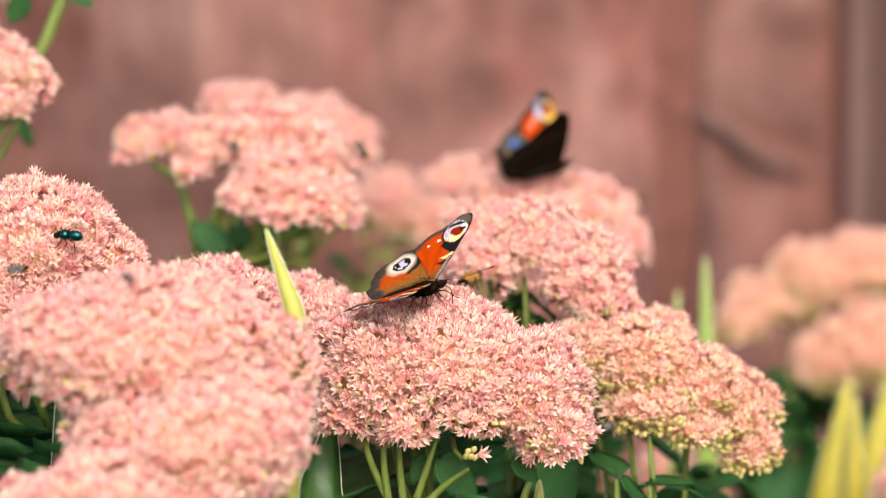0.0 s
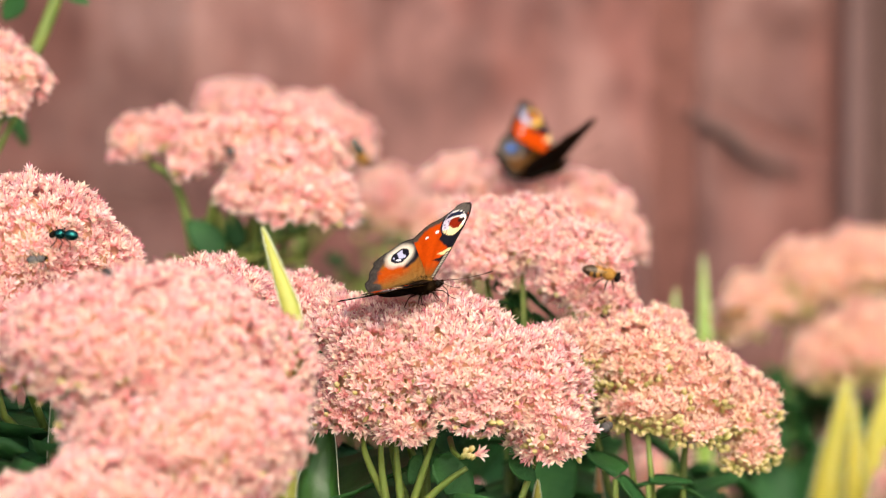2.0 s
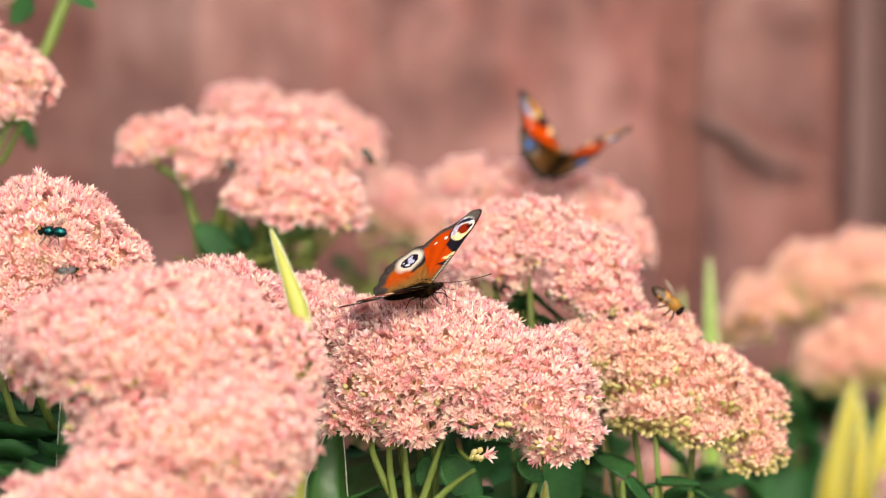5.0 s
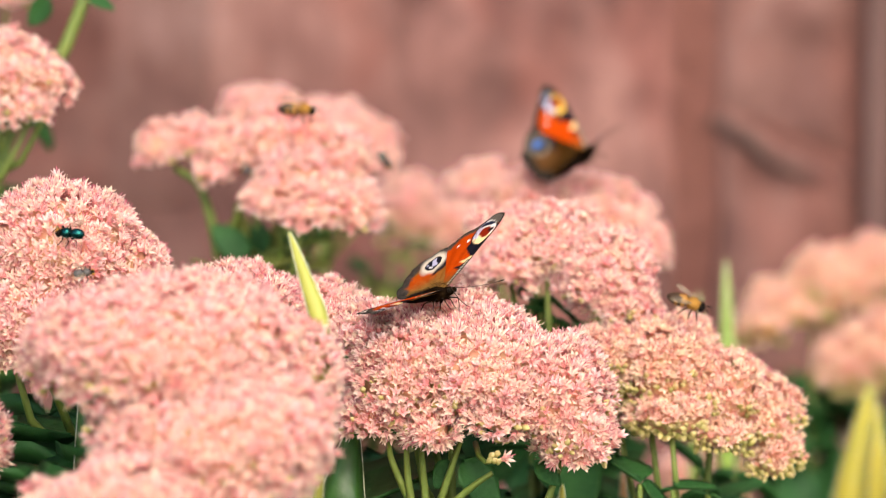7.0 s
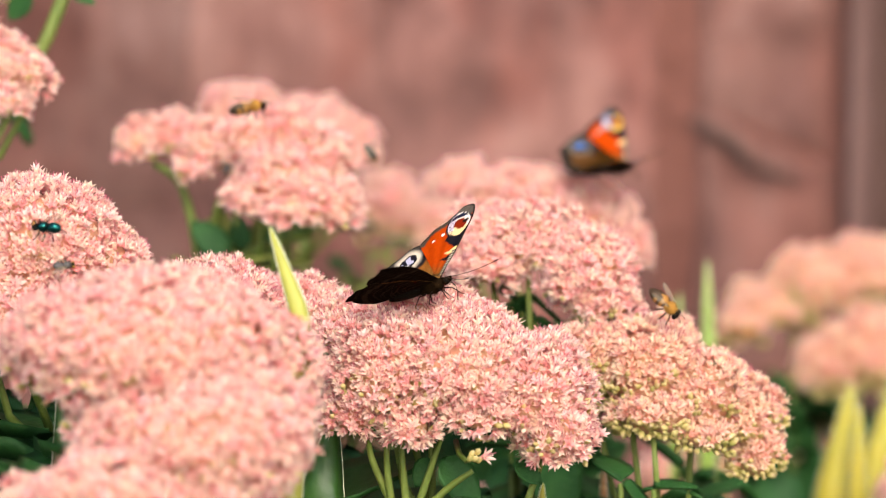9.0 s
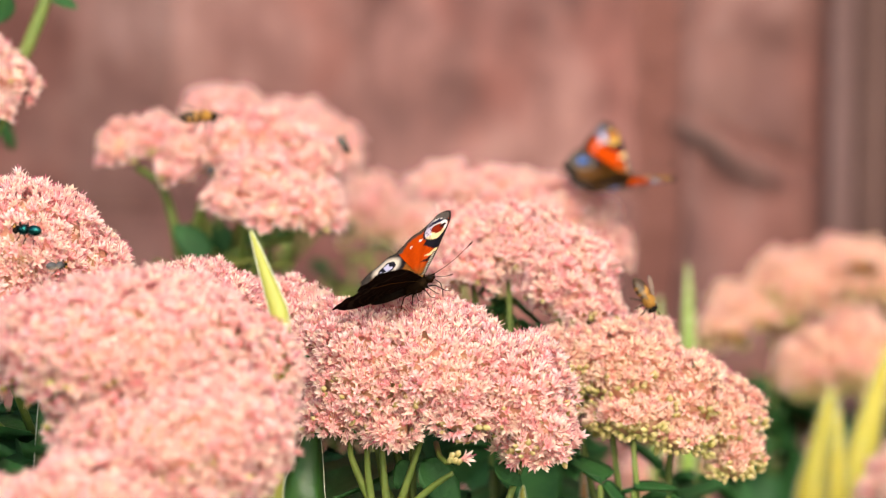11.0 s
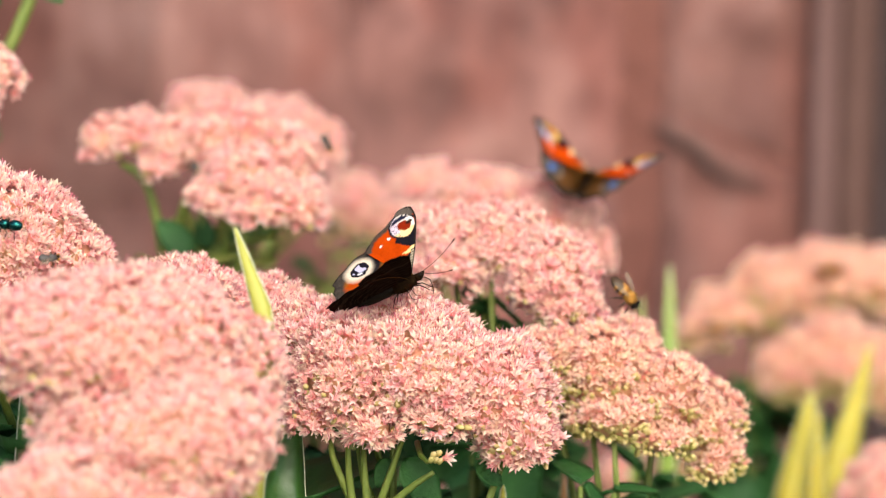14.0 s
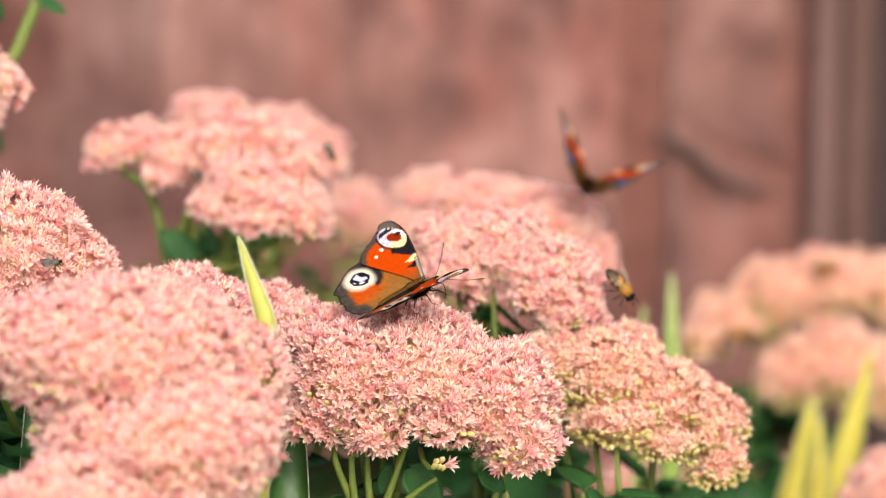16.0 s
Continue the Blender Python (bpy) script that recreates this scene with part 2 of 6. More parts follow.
# the joint between the two stones beside the post, its shade coloured into a strip
joint = [(0.1016, 0.5430, 0.3645), (0.1100, 0.5430, 0.3603), (0.1184, 0.5430, 0.3554), (0.1266, 0.5430, 0.3465), (0.1373, 0.5430, 0.3428), (0.1489, 0.5430, 0.3393)]
line = [Vector(p) for p in joint]
dense = [line[i].lerp(line[i + 1], k / 6) for i in range(len(line) - 1) for k in range(6)] + [line[-1]]
bm = tube(bmesh.new(), dense, [0.0010 + 0.0017 * math.sin(math.pi * min(1, 0.06 + k / len(dense))) + 0.0006 * math.sin(k * 1.7) for k in range(len(dense))], 8)
part("joint", bm, JOINT_SHADE, wall, "dark strip standing in for shade in the joint")

bm = block(bmesh.new(), (0.1645, 0.535, -0.02), (0.1765, 0.546, 1.4), 0.003)
for v in bm.verts:
    v.co.x += 0.001 * noise.noise(v.co * 8)
tagged(part("post", bm, POST), "weathered greyish pink wooden post against the wall", "post")
bm = block(bmesh.new(), (0.1767, 0.5365, -0.02), (0.1915, 0.548, 1.4), 0.003)
tagged(part("board", bm, POST_BROWN), "brown weathered board beside the post", "board")
bm = block(bmesh.new(), (0.1925, 0.541, -0.02), (0.236, 0.549, 1.4), 0.003)
tagged(part("board", bm, POST_DARK), "dark grey weathered board against the wall", "board")


# ---- stonecrop plants ----
def floret_template(seed, closed=0.0):
    """One star floret on +z: five folded petals, carpels and stamens. Returns vertices, triangles and tones."""
    rnd = random.Random(seed)
    vs, fs, tone = [], [], []

    def add(points, faces, t):
        o = len(vs)
        vs.extend(points), tone.extend(t)
        fs.extend([tuple(o + i for i in f) for f in faces])

    lift = 0.95 + 0.35 * closed
    for k in range(5):
        a = 2 * math.pi * k / 5 + rnd.uniform(-0.12, 0.12)
        l, e = rnd.uniform(0.9, 1.1), lift + rnd.uniform(-0.22, 0.22)
        out, side, up = Vector((math.cos(a), math.sin(a), 0)), Vector((-math.sin(a), math.cos(a), 0)), Vector((0, 0, 1))
        run = out * math.cos(e) + up * math.sin(e)
        nrm = up * math.cos(e) - out * math.sin(e)
        p = [run * 0.0004, run * 0.0017 * l + side * 0.00082 + nrm * 0.0003, run * 0.0017 * l, run * 0.0017 * l - side * 0.00082 + nrm * 0.0003,
             run * 0.0033 * l + side * 0.00062 + nrm * 0.0001, run * 0.0032 * l - nrm * 0.0002, run * 0.0033 * l - side * 0.00062 + nrm * 0.0001, run * 0.0046 * l - nrm * 0.0004]
        add(p, [(0, 2, 1), (0, 3, 2), (1, 2, 5), (1, 5, 4), (2, 3, 6), (2, 6, 5), (4, 5, 7), (5, 6, 7)], [0.05, 0.5, 0.3, 0.5, 0.9, 0.7, 0.9, 1.0])
    for k in range(5):  # carpels
        a = 2 * math.pi * (k + 0.5) / 5
        c = Vector((math.cos(a) * 0.0006, math.sin(a) * 0.0006, 0.0003))
        q = [c + Vector((math.cos(b) * 0.00045, math.sin(b) * 0.00045, 0)) for b in (0, 2.1, 4.2)] + [c * 1.6 + Vector((0, 0, 0.0027))]
        add(q, [(0, 1, 3), (1, 2, 3), (2, 0, 3)], [0.0, 0.0, 0.0, 0.3])
    if not closed:
        for k in range(7):  # stamens
            a, e = 0.9 * k + rnd.uniform(-0.3, 0.3), rnd.uniform(0.95, 1.4)
            d = Vector((math.cos(a) * math.cos(e), math.sin(a) * math.cos(e), math.sin(e)))
            s = d.orthogonal().normalized() * 0.00010
            l = rnd.uniform(0.0042, 0.0056)
            add([d * 0.0005 - s, d * 0.0005 + s, d * l + s * 1.6, d * l - s * 1.6], [(0, 1, 2), (0, 2, 3)], [0.6, 0.6, 2.0, 2.0] if k < 4 else [0.6, 0.6, 0.95, 0.95])
    return np.array(vs), np.array(fs), np.array(tone)


def bud_template(seed):
    """A closed bud on +z: a pointed five-sided drop with a short neck."""
    rnd = random.Random(seed)
    vs, fs, tone = [], [], []
    rings = [(0.0, 0.0006, 0.0), (0.0009, 0.0012, 0.1), (0.0022, 0.0013, 0.45), (0.0034, 0.0007, 0.8)]
    for z, r, t in rings:
        for k in range(5):
            a = 2 * math.pi * k / 5 + rnd.uniform(-0.1, 0.1)
            vs.append((r * math.cos(a), r * math.sin(a), z))
            tone.append(t)
    vs.append((0, 0, 0.0042)), tone.append(1.0)
    for i in range(3):
        for k in range(5):
            a, b, c, d = 5 * i + k, 5 * i + (k + 1) % 5, 5 * i + 5 + (k + 1) % 5, 5 * i + 5 + k
            fs += [(a, b, c), (a, c, d)]
    fs += [(15 + k, 15 + (k + 1) % 5, 20) for k in range(5)]
    return np.array(vs), np.array(fs), np.array(tone)


def mesh_from(name, vs, fs, tone, own, mat):
    me = bpy.data.meshes.new(name)
    me.vertices.add(len(vs)), me.loops.add(fs.size), me.polygons.add(len(fs))
    me.vertices.foreach_set("co", vs.astype(np.float32).ravel())
    me.loops.foreach_set("vertex_index", fs.astype(np.int32).ravel())
    me.polygons.foreach_set("loop_start", np.arange(0, fs.size, 3, dtype=np.int32))
    me.update(calc_edges=True)
    c = me.color_attributes.new("tone", "FLOAT_COLOR", "POINT")
    c.data.foreach_set("color", np.stack([np.minimum(tone, 1), own, (tone > 1.5) * 1.0, np.ones_like(tone)], 1).astype(np.float32).ravel())
    me.materials.append(mat)
    me.polygons.foreach_set("use_smooth", [True] * len(fs))
    return me


OPEN = [floret_template(s) for s in range(5)] + [floret_template(9, 0.6), floret_template(10, 0.6)]
SHUT = [bud_template(s) for s in range(3)]
OPEN_MESH = [mesh_from("floret", v, f, t, np.zeros(len(v)), PETAL) for v, f, t in OPEN]
CREAM_MESH = [mesh_from("floret", v, f, t, np.zeros(len(v)), PETAL_CREAM) for v, f, t in OPEN]
SHUT_MESH = [mesh_from("bud", v, f, t, np.zeros(len(v)), BUD) for v, f, t in SHUT]


def leaf_mesh(name, length, width, bend, seed, mat):
    """A fleshy oval leaf along +x with a toothed rim, a sunken midrib and real thickness."""
    rnd = random.Random(seed)
    bm = bmesh.new()
    n, k = 12, 6
    rows = {}
    for face in (0, 1):
        for i in range(n + 1):
            u = i / n
            w = width * 0.5 * (math.sin(math.pi * min(1, u ** 0.75 * 0.985 + 0.012)) ** 0.7) * (1 + 0.05 * math.sin(i * 2.6 + seed))
            for j in range(k + 1):
                v = 2 * j / k - 1
                z = bend * length * (u * u) * -1 + 0.20 * width * v * v * (1 - 0.4 * u) + 0.02 * length * math.sin(3 * u + seed)
                th = 0.0014 * (1 - v * v) * (1 - (2 * u - 1) ** 4)
                rows[face, i, j] = bm.verts.new((length * u, v * w, z + (th if face == 0 else -th)))
    for i in range(n):
        for j in range(k):
            bm.faces.new((rows[0, i, j], rows[0, i + 1, j], rows[0, i + 1, j + 1], rows[0, i, j + 1]))
            bm.faces.new((rows[1, i, j], rows[1, i, j + 1], rows[1, i + 1, j + 1], rows[1, i + 1, j]))
    bmesh.ops.remove_doubles(bm, verts=bm.verts, dist=1e-5)
    me = bpy.data.meshes.new(name)
    bm.to_mesh(me)
    bm.free()
    me.materials.append(mat)
    me.polygons.foreach_set("use_smooth", [True] * len(me.polygons))
    return me


LEAVES = [leaf_mesh("leaf", 0.046, 0.029, 0.12, 1, LEAF), leaf_mesh("leaf", 0.052, 0.031, 0.2, 2, LEAF), leaf_mesh("leaf", 0.038, 0.024, 0.06, 3, LEAF)]


OLIVE = [leaf_mesh("leaf", 0.052, 0.02, 0.1, s, LEAF_OLIVE) for s in (5, 6, 7)]


def surface(lobes, spacing, rng):
    """Evenly spread points and normals on the outside of a cluster of rounded lobes, open below."""
    lobes = np.array(lobes)
    pts, nrm = [], []
    for i, lobe in enumerate(lobes):
        c, r = lobe[:3], lobe[3:]
        d = rng.normal(size=(int(2000 + 6e7 * r[0] * r[1]), 3))
        d /= np.linalg.norm(d, axis=1)[:, None]
        d = d[d[:, 2] > -0.72]
        p = c + d * r
        keep = np.ones(len(p), bool)
        for j, other in enumerate(lobes):
            if j != i:
                keep &= np.linalg.norm((p - other[:3]) / other[3:], axis=1) > 0.90
        q = d / r
        pts.append(p[keep]), nrm.append((q / np.linalg.norm(q, axis=1)[:, None])[keep])
    pts, nrm = np.concatenate(pts), np.concatenate(nrm)
    order = rng.permutation(len(pts))
    cells, picked = {}, []
    keys = np.floor(pts / spacing).astype(int)
    apart = (spacing * rng.uniform(0.68, 1.0, len(pts))) ** 2
    around = list(itertools.product((-1, 0, 1), repeat=3))
    for i in order:
        a, b, c = keys[i]
        x, y, z = pts[i]
        if all((x - u) ** 2 + (y - v) ** 2 + (z - w) ** 2 > apart[i] for d, e, f in around for u, v, w in cells.get((a + d, b + e, c + f), ())):
            cells.setdefault((a, b, c), []).append((x, y, z))
            picked.append(i)
    return pts[picked], nrm[picked]


def frames_for(axes, rng):
    """Rotation matrices that turn +z to each axis, with a random spin."""
    z = axes / np.linalg.norm(axes, axis=1)[:, None]
    h = rng.normal(size=z.shape)
    x = h - z * np.sum(h * z, 1)[:, None]
    x /= np.linalg.norm(x, axis=1)[:, None]
    return np.stack([x, np.cross(z, x), z], 2)


def sedum(place, lobes, spacing=0.0045, buds=0.08, singles=0, cream=False, seed=1, lean=(0, 0), aside=0.0):
    """A stonecrop stem: stalk, fleshy leaves, a branching domed head of star florets."""
    rng, rnd = np.random.default_rng(seed), random.Random(seed)
    root = thing("sedum_plant", (place[0] + lean[0], place[1] + lean[1], 0), "creamy pink stonecrop plant with a domed flower head and buds" if cream else "pink stonecrop plant with a domed flower head on a green stem", "plant", "stonecrop plants in the bed")
    top = Vector(place) - root.matrix_basis.translation
    lobes = np.array(lobes, float)
    low = min(l[2] - 0.75 * l[5] for l in lobes)
    neck = top + Vector((aside, 0.008, low - 0.024))
    # stalk and its branches
    bm = bmesh.new()
    sway = Vector((rnd.uniform(-0.02, 0.02), rnd.uniform(0, 0.03), 0))
    stalk = [Vector((0, 0, -0.01)), neck * 0.35 + sway, neck * 0.7 + sway * 0.8, neck]
    tube(bm, stalk, [0.0032, 0.0029, 0.0024, 0.0019], 8)
    stem = part("stem", bm, STEM, root)
    for l in sorted(lobes, key=lambda q: -q[3])[:4]:
        c = top + Vector(l[:3])
        for k in range(1):
            a = rnd.uniform(0, 6.28)
            end = c + Vector((0.5 * l[3] * math.cos(a), 0.5 * l[4] * math.sin(a), -0.3 * l[5]))
            start = neck - Vector((0, 0, rnd.uniform(0, 0.02)))
            mid = start.lerp(end, 0.5) + Vector((end.x - start.x, end.y - start.y, 0)) * 0.18 - Vector((0, 0, 0.004))
            bm = tube(bmesh.new(), [start, mid, end], [0.0014, 0.0012, 0.0008], 6)
            part("branch", bm, STEM, stem)
    # head
    bm = bmesh.new()
    for l in lobes:
        ball(bm, top + Vector(l[:3]), [max(a - 0.0042, a * 0.72) for a in l[3:]], detail=3)
    head = part("flower_head", bm, CORE, root)
    p, n = surface(lobes, spacing, rng)
    hub = rng.permutation(len(p))
    hubs, tooth = [], (2.9 * spacing) ** 2
    for i in hub:
        if all(np.sum((p[i] - p[j]) ** 2) > tooth for j in hubs):
            hubs.append(i)
    gap = p[:, None, :] - p[hubs][None, :, :]
    own_hub = np.argmin(np.sum(gap ** 2, 2), 1)
    off = gap[np.arange(len(p)), own_hub]
    far = np.linalg.norm(off, axis=1) / (1.7 * spacing)
    spray = np.clip(rng.normal(0.0, 0.0007, len(hubs)), -0.0014, 0.0014)
    p = p - 0.18 * off + n * (spray[own_hub] - 0.0013 * far ** 2)[:, None]
    lump = np.array([noise.noise(Vector(q) * 75 + Vector((seed, 0, 0))) for q in p])
    p = p + n * (0.0026 * lump + 0.0006 * rng.normal(size=len(p)))[:, None] + np.array(top)
    axes = n * 0.75 + off / spacing * 0.22 + np.array([0, 0, 0.55]) + 0.18 * rng.normal(size=n.shape)
    turns = frames_for(axes, rng)
    sizes = (spacing / 0.0023) ** 0.6 * rng.uniform(0.56, 0.80, len(p)) * (1 + 0.12 * np.clip(-n[:, 2], 0, 1))
    under = np.clip(-n[:, 2] + 0.15, 0, 1)
    shut = rng.random(len(p)) < buds * 2.8 * under
    near = np.argsort(-(n[:, 1] * -1.0 + 0.35 * n[:, 2]))[:singles]
    single = np.zeros(len(p), bool)
    single[near] = True
    for i in np.flatnonzero(single):
        me = rnd.choice(SHUT_MESH) if shut[i] else rnd.choice(CREAM_MESH if cream else OPEN_MESH)
        ob = new(me.name.split(".")[0], me)
        ob.parent = head
        ob.matrix_basis = Matrix.LocRotScale(Vector(p[i]), Matrix(turns[i].tolist()).to_quaternion(), Vector([sizes[i]] * 3))
    for kind, templates, mat, name in ((False, OPEN, PETAL_CREAM if cream else PETAL, "floret_mass"), (True, SHUT, BUD, "bud_mass")):
        vs, fs, ts, own, o = [], [], [], [], 0
        for i in np.flatnonzero(~single & (shut == kind)):
            v, f, t = templates[rng.integers(len(templates))]
            vs.append((v * sizes[i]) @ turns[i].T + p[i]), fs.append(f + o), ts.append(t), own.append(np.full(len(v), rng.random()))
            o += len(v)
        if vs:
            ob = new(name, mesh_from(name, np.concatenate(vs), np.concatenate(fs), np.concatenate(ts), np.concatenate(own), mat))
            ob.parent = head
            tagged(ob, kind="stuff")
    # leaves in pairs up the stalk
    for k in range(13):
        u = 0.40 + 0.05 * k
        at = neck * u + sway * min(1, 2 - 2 * u)
        for s in (0, math.pi):
            ob = new("leaf", LEAVES[rnd.randrange(3)])
            ob.parent = root
            ob.matrix_basis = Matrix.Translation(at) @ Euler((rnd.uniform(-0.3, 0.3), rnd.uniform(-0.5, 0.8), k * 1.57 + s + rnd.uniform(-0.6, 0.6))).to_matrix().to_4x4() @ Matrix.Diagonal((*[rnd.uniform(0.75, 1.2) * (1.3 - 0.7 * u)] * 3, 1))
    return root


def blade(tip, low, width, mat, label, sway=0.9):
    """A sword-shaped leaf that stands in the soil, keeled along its middle, with a pale rim."""
    tip, low = Vector(tip), Vector(low)
    run = (tip - low)
    foot = low - Vector((run.x * sway, 0, low.z))
    root = thing("leaf_blade", (foot.x, foot.y, 0), label, "leaf", "sword-shaped leaves")
    foot, low, tip = Vector((0, 0, -0.01)), low - Vector((foot.x, foot.y, 0)), tip - Vector((foot.x, foot.y, 0))
    line = [foot.lerp(low, k / 12) for k in range(12)] + [low.lerp(tip, k / 17) for k in range(18)]
    for _ in range(4):
        line = [line[0]] + [(a + b * 2 + c) / 4 for a, b, c in zip(line, line[1:], line[2:])] + [line[-1]]
    total = (tip - low).length
    bm, rim = bmesh.new(), bmesh.new()
    rows = []
    for i, p in enumerate(line):
        from_tip = (tip - p).length
        w = width * 0.5 * min(1.0, (from_tip / (total * 1.15)) ** 0.72) + 0.0002
        d = (line[min(i + 1, 29)] - line[max(i - 1, 0)]).normalized()
        side = d.cross(Vector((0, 1, 0))).normalized()
        out = side.cross(d)
        rows.append([bm.verts.new(p + side * w * s + out * (0.20 * w * (1 - abs(s)) * f + 0.0004 * f)) for s, f in ((-1, 0), (-0.5, 1), (0, 1), (0.5, 1), (1, 0), (0.5, -1), (0, -1), (-0.5, -1))])
    for a, b in zip(rows, rows[1:]):
        for k in range(8):
            bm.faces.new((a[k], a[(k + 1) % 8], b[(k + 1) % 8], b[k]))
    edges = [[r[0].co.copy() for r in rows], [r[4].co.copy() for r in rows]]
    part("blade", bm, mat, root)
    for e in edges:
        part("rim", tube(bmesh.new(), e, 0.00014, 5), RIM, root, "pale thin rim")
    return root


def rounded_path(points, n):
    out = []
    for k in range(n):
        t = k / (n - 1) * (len(points) - 1)
        i = min(int(t), len(points) - 2)
        f = t - i
        a, b, c, d = points[max(i - 1, 0)], points[i], points[i + 1], points[min(i + 2, len(points) - 1)]
        out.append(0.5 * (2 * b + (c - a) * f + (2 * a - 5 * b + 4 * c - d) * f * f + (3 * b - a - 3 * c + d) * f ** 3))
    return out


def shoot(top, count, seed, spread=1.0, leaves=LEAVES):
    """A leafy stonecrop shoot without flowers."""
    rnd = random.Random(seed)
    root = thing("sedum_shoot", (top[0], top[1], 0), "leafy stonecrop shoot with fleshy dark green leaves", "plant", "leafy shoots under the flowers")
    h = top[2] - 0.02
    part("stem", tube(bmesh.new(), [(0, 0, -0.01), (0.004, 0.003, h * 0.5), (0, 0, h)], [0.004, 0.0030, 0.0008], 8), STEM, root)
    for k in range(count):
        ob = new("leaf", leaves[rnd.randrange(3)])
        ob.parent = root
        at = Vector((0, 0, h - 0.014 * (k // 2)))
        ob.matrix_basis = Matrix.Translation(at) @ Euler((rnd.uniform(-0.4, 0.4), rnd.uniform(-0.7, 0.9), k * 2.2 + rnd.uniform(-0.5, 0.5))).to_matrix().to_4x4() @ Matrix.Diagonal((*[rnd.uniform(0.7, 1.15) * spread] * 3, 1))
    return root


centre_plant = sedum((-0.0017, -0.0045, 0.3475), [(-0.0149, -0.0004, 0.0041, 0.0172, 0.0188, 0.0159), (0.0050, -0.0003, 0.0049, 0.0236, 0.0222, 0.0159), (0.0247, -0.0011, -0.0014, 0.0182, 0.0175, 0.0159), (0.0325, -0.0068, -0.0126, 0.0105, 0.0115, 0.0111), (-0.0235, 0.0169, 0.0120, 0.0136, 0.0122, 0.0084), (-0.0030, 0.0192, 0.0145, 0.0197, 0.0150, 0.0087), (-0.0247, -0.0060, -0.0070, 0.0073, 0.0090, 0.0070), (-0.0091, -0.0104, -0.0097, 0.0079, 0.0090, 0.0066), (0.0109, -0.0118, -0.0056, 0.0098, 0.0100, 0.0060)], spacing=0.0019, buds=0.1, singles=300, cream=False, seed=3)  # centre
sedum((-0.0722, -0.0779, 0.3619), [(-0.0076, 0.0010, 0.0087, 0.0359, 0.0286, 0.0175), (0.0079, -0.0142, -0.0133, 0.0296, 0.0255, 0.0194), (-0.0300, 0.0086, 0.0053, 0.0157, 0.0146, 0.0126), (0.0201, 0.0080, 0.0008, 0.0172, 0.0173, 0.0148), (0.0036, 0.0144, 0.0185, 0.0181, 0.0140, 0.0060), (-0.0202, -0.0036, -0.0093, 0.0067, 0.0090, 0.0063), (0.0272, -0.0146, -0.0156, 0.0096, 0.0110, 0.0104)], spacing=0.0021, buds=0.05, singles=300, cream=False, seed=4)  # near
sedum((-0.0865, -0.1110, 0.3339), [(-0.0011, -0.0042, 0.0015, 0.0200, 0.0166, 0.0116), (0.0200, 0.0045, -0.0013, 0.0174, 0.0140, 0.0088), (-0.0189, -0.0004, -0.0003, 0.0102, 0.0090, 0.0066)], spacing=0.0024, buds=0.05, singles=0, cream=False, seed=5)  # low
sedum((-0.0538, 0.0218, 0.3648), [(-0.0122, -0.0078, 0.0033, 0.0183, 0.0152, 0.0107), (0.0122, 0.0078, -0.0033, 0.0147, 0.0134, 0.0115)], spacing=0.0020, buds=0.05, singles=0, cream=False, seed=6)  # behind near
sedum((-0.1104, -0.0040, 0.3771), [(-0.0034, 0.0038, 0.0077, 0.0225, 0.0206, 0.0195), (0.0139, 0.0030, 0.0014, 0.0117, 0.0115, 0.0131), (-0.0105, -0.0068, -0.0091, 0.0147, 0.0155, 0.0183)], spacing=0.0019, buds=0.05, singles=300, cream=False, seed=7)  # left
sedum((-0.1332, 0.1039, 0.4213), [(-0.0060, 0.0045, 0.0036, 0.0152, 0.0140, 0.0121), (0.0069, 0.0003, 0.0022, 0.0062, 0.0065, 0.0055), (-0.0010, -0.0049, -0.0059, 0.0069, 0.0070, 0.0052)], spacing=0.0024, buds=0.1, singles=0, cream=False, seed=8, aside=-0.03)  # far left
sedum((-0.1560, 0.2149, 0.4455), [(0.0000, 0.0000, 0.0000, 0.0140, 0.0121, 0.0093)], spacing=0.0027, buds=0.1, singles=0, cream=False, seed=9)  # top left
left_plant = sedum((-0.0613, 0.1334, 0.3925), [(-0.0366, 0.0187, 0.0052, 0.0057, 0.0065, 0.0063), (-0.0254, 0.0168, 0.0063, 0.0105, 0.0100, 0.0073), (-0.0122, 0.0104, 0.0037, 0.0101, 0.0095, 0.0087), (0.0004, 0.0089, 0.0074, 0.0123, 0.0110, 0.0108), (0.0143, 0.0088, 0.0071, 0.0130, 0.0120, 0.0108), (0.0231, -0.0002, 0.0003, 0.0094, 0.0095, 0.0101), (0.0114, -0.0109, -0.0037, 0.0138, 0.0120, 0.0089), (0.0277, -0.0179, -0.0103, 0.0085, 0.0082, 0.0076), (0.0152, -0.0199, -0.0107, 0.0124, 0.0090, 0.0055), (-0.0006, -0.0175, -0.0075, 0.0064, 0.0065, 0.0051), (-0.0174, 0.0017, -0.0009, 0.0062, 0.0060, 0.0030)], spacing=0.0024, buds=0.08, singles=300, cream=False, seed=10)  # back left
sedum((-0.0483, 0.2662, 0.3907), [(-0.0206, 0.0007, 0.0045, 0.0138, 0.0125, 0.0091), (0.0008, -0.0000, -0.0001, 0.0189, 0.0140, 0.0095), (0.0168, -0.0009, -0.0069, 0.0103, 0.0105, 0.0091)], spacing=0.0028, buds=0.05, singles=0, cream=False, seed=11)  # back left far
